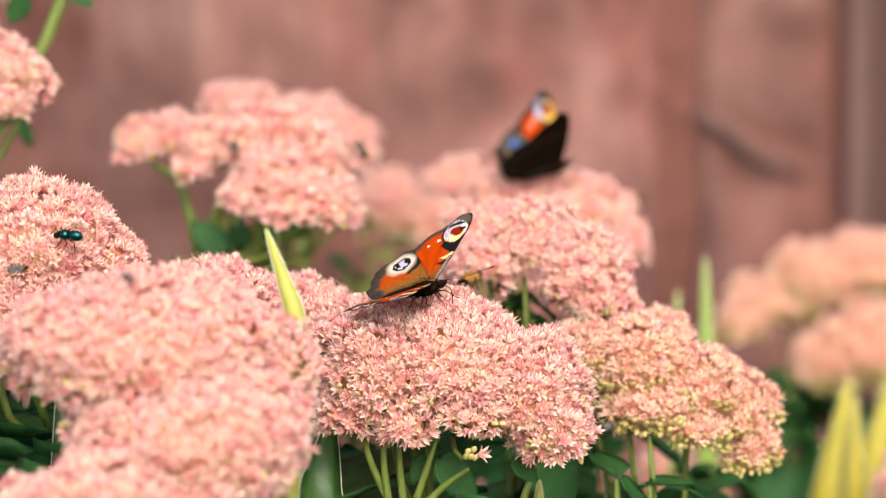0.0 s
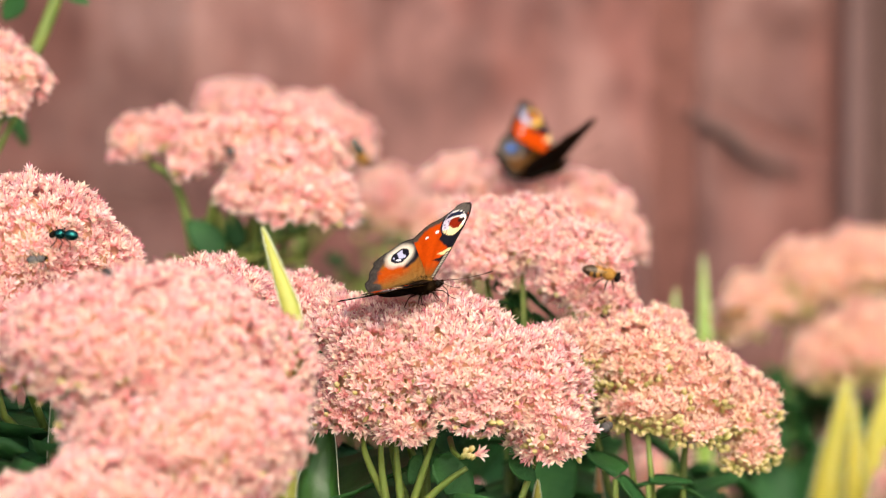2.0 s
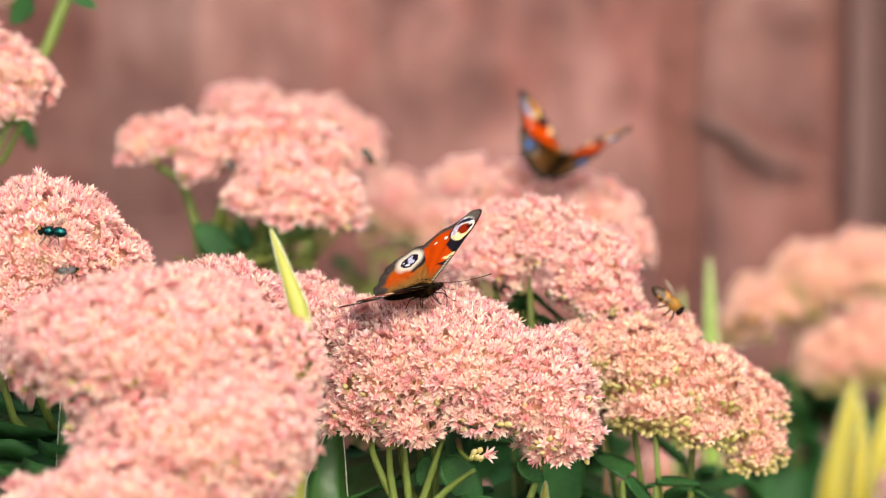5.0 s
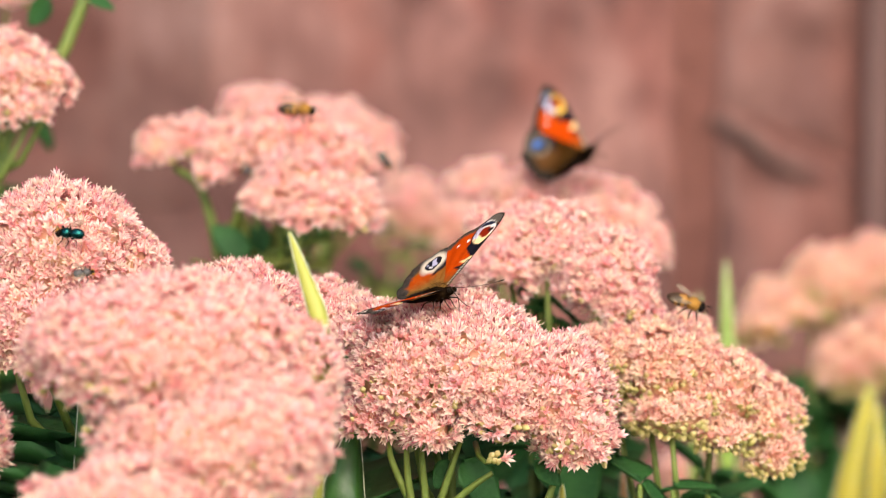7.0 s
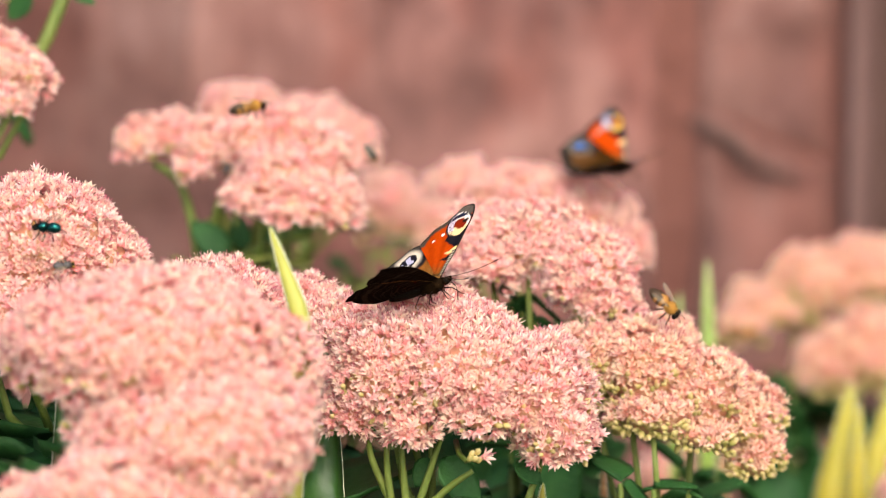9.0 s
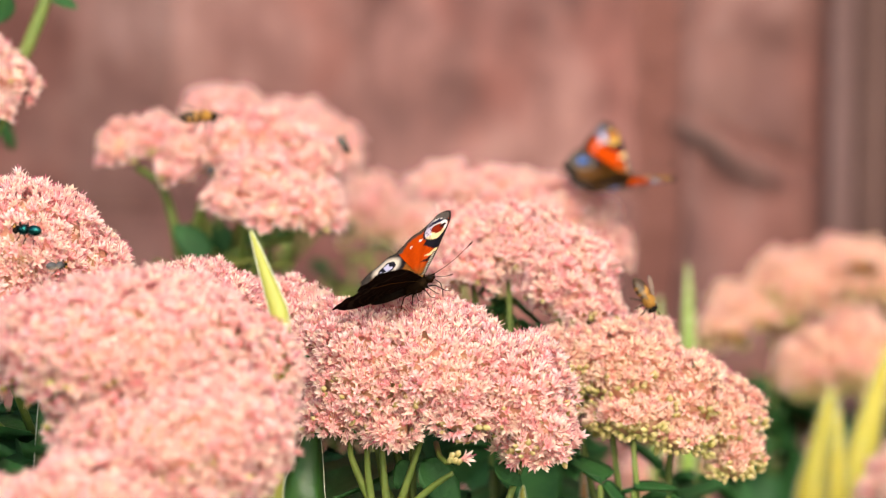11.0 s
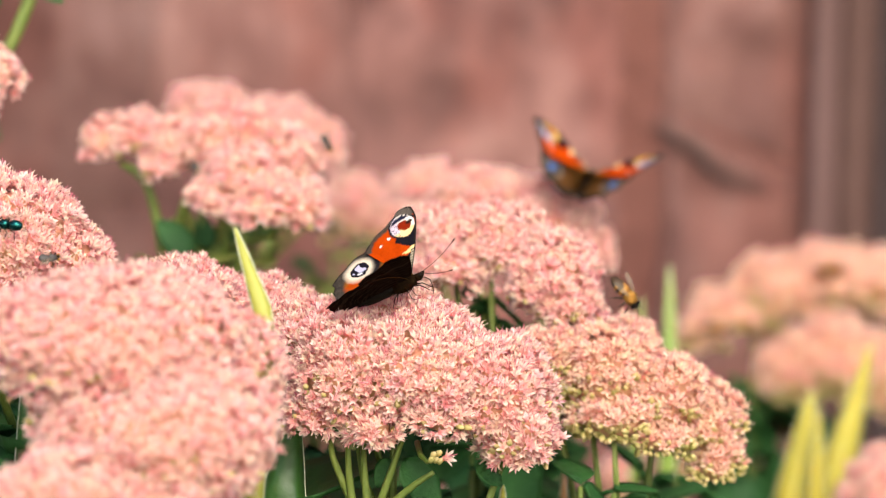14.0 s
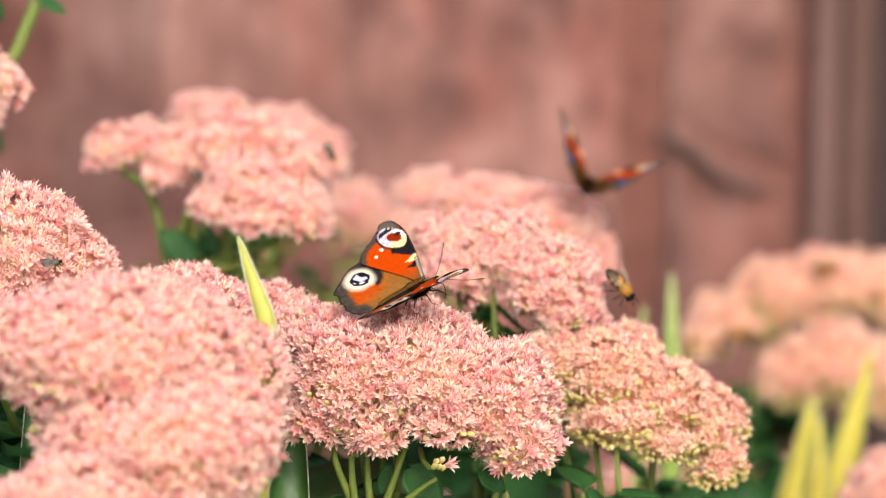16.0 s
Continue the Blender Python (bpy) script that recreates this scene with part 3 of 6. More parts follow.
sedum((0.0336, 0.1972, 0.3705), [(-0.0291, 0.0108, 0.0082, 0.0104, 0.0105, 0.0075), (-0.0092, 0.0021, 0.0036, 0.0196, 0.0165, 0.0110), (0.0130, -0.0029, -0.0032, 0.0164, 0.0150, 0.0140), (0.0253, -0.0100, -0.0105, 0.0080, 0.0090, 0.0081)], spacing=0.0026, buds=0.05, singles=0, cream=False, seed=12)  # rear
sedum((0.0285, 0.0705, 0.3706), [(-0.0164, 0.0143, 0.0082, 0.0107, 0.0120, 0.0086), (-0.0011, 0.0079, 0.0060, 0.0159, 0.0160, 0.0112), (0.0138, -0.0032, -0.0010, 0.0137, 0.0150, 0.0128), (0.0182, -0.0104, -0.0091, 0.0113, 0.0110, 0.0057), (-0.0177, -0.0010, -0.0002, 0.0103, 0.0110, 0.0061), (0.0092, -0.0076, -0.0041, 0.0086, 0.0105, 0.0067)], spacing=0.0020, buds=0.05, singles=300, cream=False, seed=13)  # mid
sedum((0.0688, 0.0445, 0.3366), [(-0.0262, 0.0017, 0.0116, 0.0116, 0.0130, 0.0086), (-0.0113, 0.0011, 0.0077, 0.0166, 0.0170, 0.0146), (0.0050, 0.0001, 0.0004, 0.0146, 0.0160, 0.0133), (0.0183, 0.0032, -0.0065, 0.0106, 0.0125, 0.0120), (0.0221, -0.0004, -0.0174, 0.0083, 0.0085, 0.0090), (-0.0084, -0.0086, -0.0044, 0.0128, 0.0120, 0.0079), (0.0065, -0.0093, -0.0093, 0.0092, 0.0095, 0.0062), (-0.0050, 0.0121, 0.0136, 0.0097, 0.0110, 0.0073)], spacing=0.0020, buds=0.6, singles=300, cream=True, seed=14)  # right
sedum((0.1416, 0.3492, 0.3204), [(-0.0329, -0.0095, -0.0106, 0.0087, 0.0085, 0.0072), (-0.0210, 0.0014, -0.0046, 0.0166, 0.0130, 0.0097), (-0.0032, 0.0027, 0.0044, 0.0205, 0.0170, 0.0122), (0.0192, 0.0033, 0.0085, 0.0244, 0.0185, 0.0114), (0.0379, 0.0024, 0.0022, 0.0146, 0.0120, 0.0102)], spacing=0.0029, buds=0.3, singles=0, cream=True, seed=15)  # far right
sedum((0.1556, 0.3125, 0.3012), [(-0.0150, -0.0014, -0.0006, 0.0147, 0.0130, 0.0139), (-0.0002, -0.0008, 0.0034, 0.0191, 0.0165, 0.0155), (0.0180, 0.0023, -0.0029, 0.0168, 0.0150, 0.0155)], spacing=0.0029, buds=0.4, singles=0, cream=True, seed=16)  # far right low
sedum((-0.0120, 0.3305, 0.3515), [(-0.0071, 0.0003, 0.0020, 0.0122, 0.0124, 0.0126), (0.0071, -0.0003, -0.0020, 0.0122, 0.0114, 0.0102)], spacing=0.0029, buds=0.3, singles=0, cream=False, seed=17)  # gap
sedum((0.1609, 0.1921, 0.2802), [(0.0000, 0.0000, 0.0000, 0.0168, 0.0161, 0.0150)], spacing=0.0026, buds=0.15, singles=0, cream=False, seed=18)  # corner
sedum((-0.1360, -0.0480, 0.3395), [(0.0000, 0.0000, 0.0000, 0.0108, 0.0108, 0.0108)], spacing=0.0024, buds=0.05, singles=0, cream=False, seed=19)  # edge left
sedum((0.1338, 0.3550, 0.2609), [(-0.0042, 0.0131, 0.0049, 0.0147, 0.0131, 0.0105), (0.0042, -0.0131, -0.0049, 0.0186, 0.0162, 0.0124)], spacing=0.0029, buds=0.9, singles=0, cream=False, seed=20)  # yellow low
sedum((0.0562, 0.3417, 0.2544), [(-0.0259, 0.0001, 0.0005, 0.0145, 0.0120, 0.0083), (0.0259, -0.0001, -0.0005, 0.0104, 0.0099, 0.0093)], spacing=0.0029, buds=0.2, singles=0, cream=False, seed=21)  # below
shoot((-0.1161, -0.0314, 0.3395), 10, 1)
shoot((-0.1042, -0.0074, 0.3335), 10, 2)
shoot((-0.0362, 0.0083, 0.3273), 10, 3)
shoot((-0.0237, 0.0311, 0.3129), 8, 4)
shoot((-0.0040, 0.0553, 0.3082), 8, 5)
shoot((0.0165, 0.0796, 0.3042), 10, 6)
shoot((0.0373, 0.0880, 0.3052), 10, 7)
shoot((0.0545, 0.1285, 0.2992), 10, 8)
shoot((0.0678, 0.1439, 0.2907), 8, 9)
shoot((-0.1205, -0.0654, 0.3335), 8, 10)
shoot((0.0233, 0.1842, 0.3420), 8, 11)
shoot((0.0318, 0.1921, 0.3389), 8, 12)
shoot((-0.0620, 0.1552, 0.3710), 6, 13)
shoot((-0.0755, 0.1709, 0.3652), 6, 14)
shoot((0.1246, 0.3367, 0.3071), 8, 15)
shoot((0.0059, 0.0316, 0.3162), 6, 16)
shoot((-0.0692, 0.1551, 0.3701), 4, 17)
shoot((0.0017, -0.0161, 0.3303), 4, 18)
shoot((0.0099, 0.0070, 0.3185), 6, 19)
shoot((-0.0137, 0.0154, 0.3193), 6, 20)
shoot((-0.1138, -0.0218, 0.3489), 8, 21)
shoot((-0.1176, -0.0467, 0.3486), 8, 22)
shoot((-0.1052, -0.0323, 0.3333), 6, 23)
shoot((0.0516, 0.0803, 0.3093), 10, 24)
shoot((0.0632, 0.0879, 0.3044), 8, 25)
shoot((0.0378, 0.0474, 0.3114), 8, 26)
shoot((0.0506, 0.0272, 0.3337), 8, 101, 0.5)
shoot((0.0604, 0.0309, 0.3313), 8, 102, 0.28)
shoot((0.0711, 0.0405, 0.3280), 8, 103, 0.34)
shoot((-0.0259, 0.3079, 0.3623), 10, 104, 0.24, OLIVE)
shoot((-0.0350, 0.3068, 0.3547), 8, 105, 0.3)
shoot((-0.0185, 0.3083, 0.3653), 8, 106, 0.24)
shoot((-0.0318, 0.3000, 0.3464), 8, 51, 0.38, OLIVE)
shoot((-0.0189, 0.3044, 0.3428), 8, 52, 0.38, OLIVE)
shoot((-0.0684, 0.1235, 0.3810), 6, 53, 0.42, OLIVE)
shoot((-0.0594, 0.1193, 0.3808), 6, 54, 0.42, OLIVE)
shoot((-0.0777, 0.1315, 0.3792), 4, 55, 0.35, OLIVE)
shoot((-0.0710, 0.1718, 0.3715), 8, 56, 0.4, OLIVE)
shoot((-0.0609, 0.1715, 0.3688), 6, 57, 0.4, OLIVE)
shoot((0.1194, 0.3451, 0.2785), 8, 58, 0.9, OLIVE)
shoot((0.1422, 0.3451, 0.2785), 6, 59, 0.9, OLIVE)
shoot((0.1175, 0.3043, 0.3127), 8, 91, 0.5)
shoot((0.1243, 0.3083, 0.3113), 8, 92, 0.5)
shoot((0.0198, 0.0830, 0.3787), 8, 93, 0.30)
shoot((0.0253, 0.0831, 0.3797), 8, 94, 0.30)
shoot((0.0229, 0.0825, 0.3753), 8, 122, 0.34)
shoot((0.0273, 0.0821, 0.3723), 8, 123, 0.34)
shoot((-0.1199, 0.0140, 0.3553), 8, 97, 1.0)
shoot((-0.1098, 0.0183, 0.3495), 8, 98, 1.1)
shoot((-0.1235, -0.0071, 0.3486), 8, 99, 0.9)
shoot((0.0722, 0.1103, 0.3218), 12, 95, 0.5)
shoot((0.0852, 0.1297, 0.3157), 12, 96, 0.5)
TALL_LINE = [(0.0000, 0.0000, -0.0100), (0.0120, 0.0000, 0.3715), (0.0141, 0.0007, 0.3981), (0.0236, 0.0029, 0.4137), (0.0327, 0.0050, 0.4285), (0.0366, 0.0062, 0.4373), (0.0401, 0.0075, 0.4465)]
tall = thing("sedum_shoot", (-0.1583, 0.1252, 0.0), "tall green stonecrop stem with a dark leaf", "plant", "leafy shoots under the flowers")
part("stem", tube(bmesh.new(), rounded_path([Vector(p) for p in TALL_LINE], 30), 0.0021, 8), STEM, tall)


# a side sprig and two small leaves under the middle head
def hung(mesh, at, run, out, scale, name="leaf", plant=centre_plant):
    """Hang a mesh with its x axis along run and its upper face towards out, on a plant."""
    x = Vector(run).normalized()
    y = Vector(out).cross(x).normalized()
    turn = Matrix((x, y, x.cross(y))).transposed()
    ob = new(name, mesh)
    ob.parent = plant
    ob.matrix_basis = Matrix.LocRotScale(Vector(at) - plant.matrix_basis.translation, turn.to_quaternion(), Vector([scale] * 3))
    return ob


hung(LEAVES[2], (-0.1288, 0.1327, 0.4465), (-0.6, 0.2, -0.75), (0.3, -0.8, 0.5), 0.30, plant=tall)
hung(LEAVES[0], (-0.1182, 0.1327, 0.4465), (0.8, 0.1, -0.25), (0.2, -0.6, 0.8), 0.22, plant=tall)
hung(OLIVE[0], (-0.0673, 0.1439, 0.3614), (-0.175, 0.137, 0.975), (0.1, -0.95, 0.3), 0.315, plant=left_plant)
hung(OLIVE[1], (-0.0609, 0.1490, 0.3617), (0.164, 0.137, 0.977), (0.1, -0.95, 0.3), 0.273, plant=left_plant)
hung(OLIVE[2], (-0.0743, 0.1540, 0.3610), (-0.056, 0.139, 0.989), (0.1, -0.95, 0.3), 0.247, plant=left_plant)
hung(LEAVES[2], (-0.0679, 0.1343, 0.3645), (-0.730, 0.095, 0.677), (0.1, -0.95, 0.3), 0.410, plant=left_plant)
hung(LEAVES[0], (-0.0635, 0.1395, 0.3660), (-0.196, 0.137, 0.971), (0.1, -0.95, 0.3), 0.237, plant=left_plant)
hung(LEAVES[1], (-0.0662, 0.1586, 0.3578), (0.596, 0.112, 0.795), (0.1, -0.95, 0.3), 0.303, plant=left_plant)
for run in ([(-0.0916, 0.1482, 0.3915), (-0.0843, 0.1446, 0.3872), (-0.0804, 0.1432, 0.3777), (-0.0771, 0.1410, 0.3621)], [(-0.0696, 0.1372, 0.3851), (-0.0717, 0.1410, 0.3765), (-0.0745, 0.1440, 0.3617)], [(-0.0415, 0.1224, 0.3733), (-0.0505, 0.1280, 0.3697), (-0.0611, 0.1344, 0.3656), (-0.0699, 0.1385, 0.3589)]):
    line = rounded_path([Vector(q) - left_plant.matrix_basis.translation for q in run], 10)
    part("branch", tube(bmesh.new(), line, [0.0011 + 0.00008 * k for k in range(10)], 7), STEM, left_plant)
for run in ([(-0.0216, -0.0123, 0.3344), (-0.0213, -0.0110, 0.3293), (-0.0185, -0.0101, 0.3218), (-0.0150, -0.0091, 0.3143)], [(-0.0168, -0.0124, 0.3336), (-0.0165, -0.0117, 0.3246), (-0.0150, -0.0105, 0.3130)],
            [(-0.0127, -0.0124, 0.3336), (-0.0121, -0.0117, 0.3246), (-0.0110, -0.0105, 0.3130)], [(-0.0014, -0.0123, 0.3344), (-0.0046, -0.0117, 0.3246), (-0.0083, -0.0105, 0.3130)], [(0.0073, -0.0137, 0.3250), (0.0010, -0.0123, 0.3202), (-0.0064, -0.0111, 0.3130)]):
    line = rounded_path([Vector(q) - centre_plant.matrix_basis.translation for q in run], 10)
    part("branch", tube(bmesh.new(), line, [0.0007 + 0.00007 * k for k in range(10)], 7), STEM, centre_plant)
hung(LEAVES[0], (-0.0014, -0.0042, 0.3267), (0.62, -0.109, -0.78), (0.1, -0.9, 0.5), 0.38)
hung(LEAVES[2], (-0.0051, -0.0042, 0.3270), (-0.25, -0.084, -0.6), (0.1, -0.9, 0.5), 0.24)
hung(LEAVES[2], (0.0194, -0.0043, 0.3261), (0.7, -0.084, -0.6), (0.1, -0.9, 0.5), 0.26)
side = [(0.0026, -0.0036, 0.3315), (0.0035, -0.0161, 0.3303), (0.0054, -0.0204, 0.3292), (0.0082, -0.0220, 0.3300)]
part("branch", tube(bmesh.new(), [Vector(p) - centre_plant.matrix_basis.translation for p in side], [0.0009, 0.0008, 0.0007, 0.0006], 6), STEM, centre_plant)
hung(OPEN_MESH[0], (0.0097, -0.0243, 0.3309), (0.3, 0.6, 0.5), (0.5, -0.6, 0.1), 0.85, "floret")
hung(SHUT_MESH[1], (0.0082, -0.0242, 0.3318), (0.3, 0.6, 0.5), (0.3, -0.6, 0.6), 0.7, "bud")
hung(SHUT_MESH[2], (0.0066, -0.0243, 0.3313), (0.3, 0.6, 0.5), (0.3, -0.6, 0.6), 0.7, "bud")
hung(SHUT_MESH[0], (0.0074, -0.0245, 0.3299), (0.3, 0.6, 0.5), (0.3, -0.6, 0.6), 0.7, "bud")
hung(SHUT_MESH[1], (0.0060, -0.0245, 0.3299), (0.3, 0.6, 0.5), (0.3, -0.6, 0.6), 0.7, "bud")
hung(SHUT_MESH[2], (0.0085, -0.0245, 0.3296), (0.3, 0.6, 0.5), (0.3, -0.6, 0.6), 0.7, "bud")
blade((-0.0478, -0.0521, 0.3983), (-0.0384, -0.0633, 0.3738), 0.0060, BLADE_LIME, "slender yellow-green leaf blade with a pointed tip", -3)
blade((0.0903, 0.2602, 0.3461), (0.0911, 0.2551, 0.3104), 0.0058, BLADE_GREEN, "upright fresh green leaf blade behind the flowers")
blade((0.0807, 0.2537, 0.3356), (0.0799, 0.2514, 0.3189), 0.0033, BLADE_GREEN, "small fresh green leaf tip behind the flowers")
blade((0.1384, 0.2398, 0.3075), (0.1330, 0.2339, 0.2651), 0.0177, BLADE, "broad yellow-green leaf blade turning yellow")
blade((0.1400, 0.2284, 0.3029), (0.1396, 0.2234, 0.2672), 0.0084, BLADE, "yellow-green leaf blade with a pale midrib")
blade((0.1593, 0.2470, 0.3229), (0.1446, 0.2387, 0.2641), 0.0162, BLADE, "broad yellow-green leaf blade leaning outward")
blade((-0.0317, 0.0101, 0.3360), (-0.0356, 0.0007, 0.3124), 0.0150, BLADE_DARK, "broad dark green leaf blade with a pale edge")
blade((-0.1049, -0.0279, 0.3643), (-0.1040, -0.0336, 0.3241), 0.0097, BLADE_DARK, "broad dark green leaf blade with a pale edge")
blade((0.0282, 0.0311, 0.3129), (0.0274, 0.0286, 0.2950), 0.0056, BLADE, "yellow leaf tip under the flowers")
blade((0.0477, 0.0800, 0.3076), (0.0484, 0.0768, 0.2847), 0.0051, BLADE_BROWN, "withered orange-brown leaf tip")
blade((0.0964, 0.2341, 0.2847), (0.0920, 0.2296, 0.2523), 0.0077, BLADE_BROWN, "withered orange-brown leaf tip")


# ---- insects ----
def painted(name, rough, spec=0.3, sheen=0.0):
    """A surface that takes its pattern from the mesh's 'paint' colours, with fine scale-like grain."""
    m, n, l, b = material(name, rough, 0, spec)
    a = n.new("ShaderNodeAttribute")
    a.attribute_name = "paint"
    grain = texture(n, l, "Noise", 2600, 2)
    l.new(mix(n, l, 0.35, a.outputs["Color"], ramp(n, l, grain.outputs[0], [(0.3, (0.55, 0.55, 0.55)), (0.7, (1, 1, 1))]), "MULTIPLY"), b.inputs["Base Color"])
    b.inputs["Sheen Weight"].default_value = sheen
    bump(n, l, b, grain.outputs[0], 0.25, 0.0002)
    return m


WING = painted("wing_scales", 0.85, 0.0)
FUR = mottled("brown_fur", [(0.3, (0.005, 0.003, 0.002)), (0.6, (0.016, 0.009, 0.004)), (0.8, (0.07, 0.038, 0.013))], 900, 0.9, 0.0, 0.6, 0.0003)
DARK = mottled("dark_chitin", [(0.3, (0.004, 0.003, 0.002)), (0.7, (0.013, 0.009, 0.006))], 700, 0.6, 0.06, 0.4, 0.0002)
ANTENNA = mottled("antenna_brown", [(0.3, (0.012, 0.008, 0.005)), (0.7, (0.05, 0.03, 0.016))], 700, 0.6, 0.3)
TAN_FUR = mottled("tan_back_hair", [(0.3, (0.13, 0.062, 0.014)), (0.7, (0.25, 0.13, 0.032))], 900, 0.95, 0.0, 0.6, 0.0003)
BEE_DARK = mottled("bee_dark_chitin", [(0.3, (0.02, 0.011, 0.005)), (0.7, (0.06, 0.032, 0.012))], 800, 0.5, 0.3, 0.4, 0.0002)
BEE_FUR = mottled("bee_fur", [(0.3, (0.24, 0.11, 0.02)), (0.7, (0.48, 0.25, 0.05))], 1200, 0.9, 0.1, 0.7, 0.0003)
BEE_BAND = mottled("bee_band", [(0.3, (0.30, 0.13, 0.02)), (0.7, (0.46, 0.23, 0.045))], 800, 0.5, 0.4)
GREEN, gn, gl, gb = material("green_metal_chitin", 0.25, 0.9)
gl.new(ramp(gn, gl, texture(gn, gl, "Noise", 500).outputs[0], [(0.35, (0.004, 0.03, 0.03)), (0.65, (0.012, 0.12, 0.11))]), gb.inputs["Base Color"])
GREY_FLY = mottled("grey_chitin", [(0.3, (0.03, 0.03, 0.028)), (0.7, (0.11, 0.10, 0.09))], 900, 0.5, 0.4)
FILM, fn, fl, fb = material("wing_film", 0.25, 0, 0.5)
fl.new(ramp(fn, fl, texture(fn, fl, "Noise", 700).outputs[0], [(0.35, (0.20, 0.15, 0.09)), (0.65, (0.34, 0.27, 0.18))]), fb.inputs["Base Color"])
fb.inputs["Alpha"].default_value = 0.25

MM = 0.001
FORE = [(2.4, 1.2), (4.0, 7), (5.4, 12), (6.8, 18.5), (7.6, 24), (7.3, 28), (6.4, 30.6), (4.6, 31.2), (2.4, 30.6), (1.2, 28.9), (-0.8, 27.6), (-2.8, 26.0), (-4.6, 24.9), (-6.6, 23.4), (-8.4, 21.6), (-9.3, 19.4), (-8.0, 16.6), (-5.4, 12.2), (-2.6, 7.6), (-0.6, 3.2)]
HIND = [(3.6, 1.5), (2.6, 8), (0.4, 14), (-2.4, 19.4), (-5.2, 21.1), (-8.2, 20.6), (-9.6, 20.2), (-11.6, 19.2), (-13.2, 18.4), (-14.8, 16.8), (-16.4, 15.6), (-18.9, 13.6), (-18.3, 11.6), (-19.0, 9.2), (-18.6, 7.0), (-19.2, 5.0), (-17.8, 2.4), (-15.5, 0.8), (-8, -0.2)]


def rounded_line(points, n):
    """A smooth line through points, as n samples."""
    p = np.array(points, float)
    t = np.linspace(0, len(p) - 1, n)
    i = np.clip(t.astype(int), 0, len(p) - 2)
    f = (t - i)[:, None]
    a, b, c, d = p[np.clip(i - 1, 0, None)], p[i], p[i + 1], p[np.clip(i + 2, None, len(p) - 1)]
    return 0.5 * (2 * b + (c - a) * f + (2 * a - 5 * b + 4 * c - d) * f ** 2 + (3 * b - a - 3 * c + d) * f ** 3)


def inside_poly(x, y, poly):
    r = np.zeros_like(x, bool)
    for (x1, y1), (x2, y2) in zip(poly, poly[1:] + poly[:1]):
        cross = ((y1 > y) != (y2 > y)) & (x < (x2 - x1) * (y - y1) / (y2 - y1 + 1e-12) + x1)
        r ^= cross
    return r


def edge_distance(x, y, line):
    d = np.full(x.shape, 1e9)
    for q in line:
        d = np.minimum(d, np.hypot(x - q[0], y - q[1]))
    return d


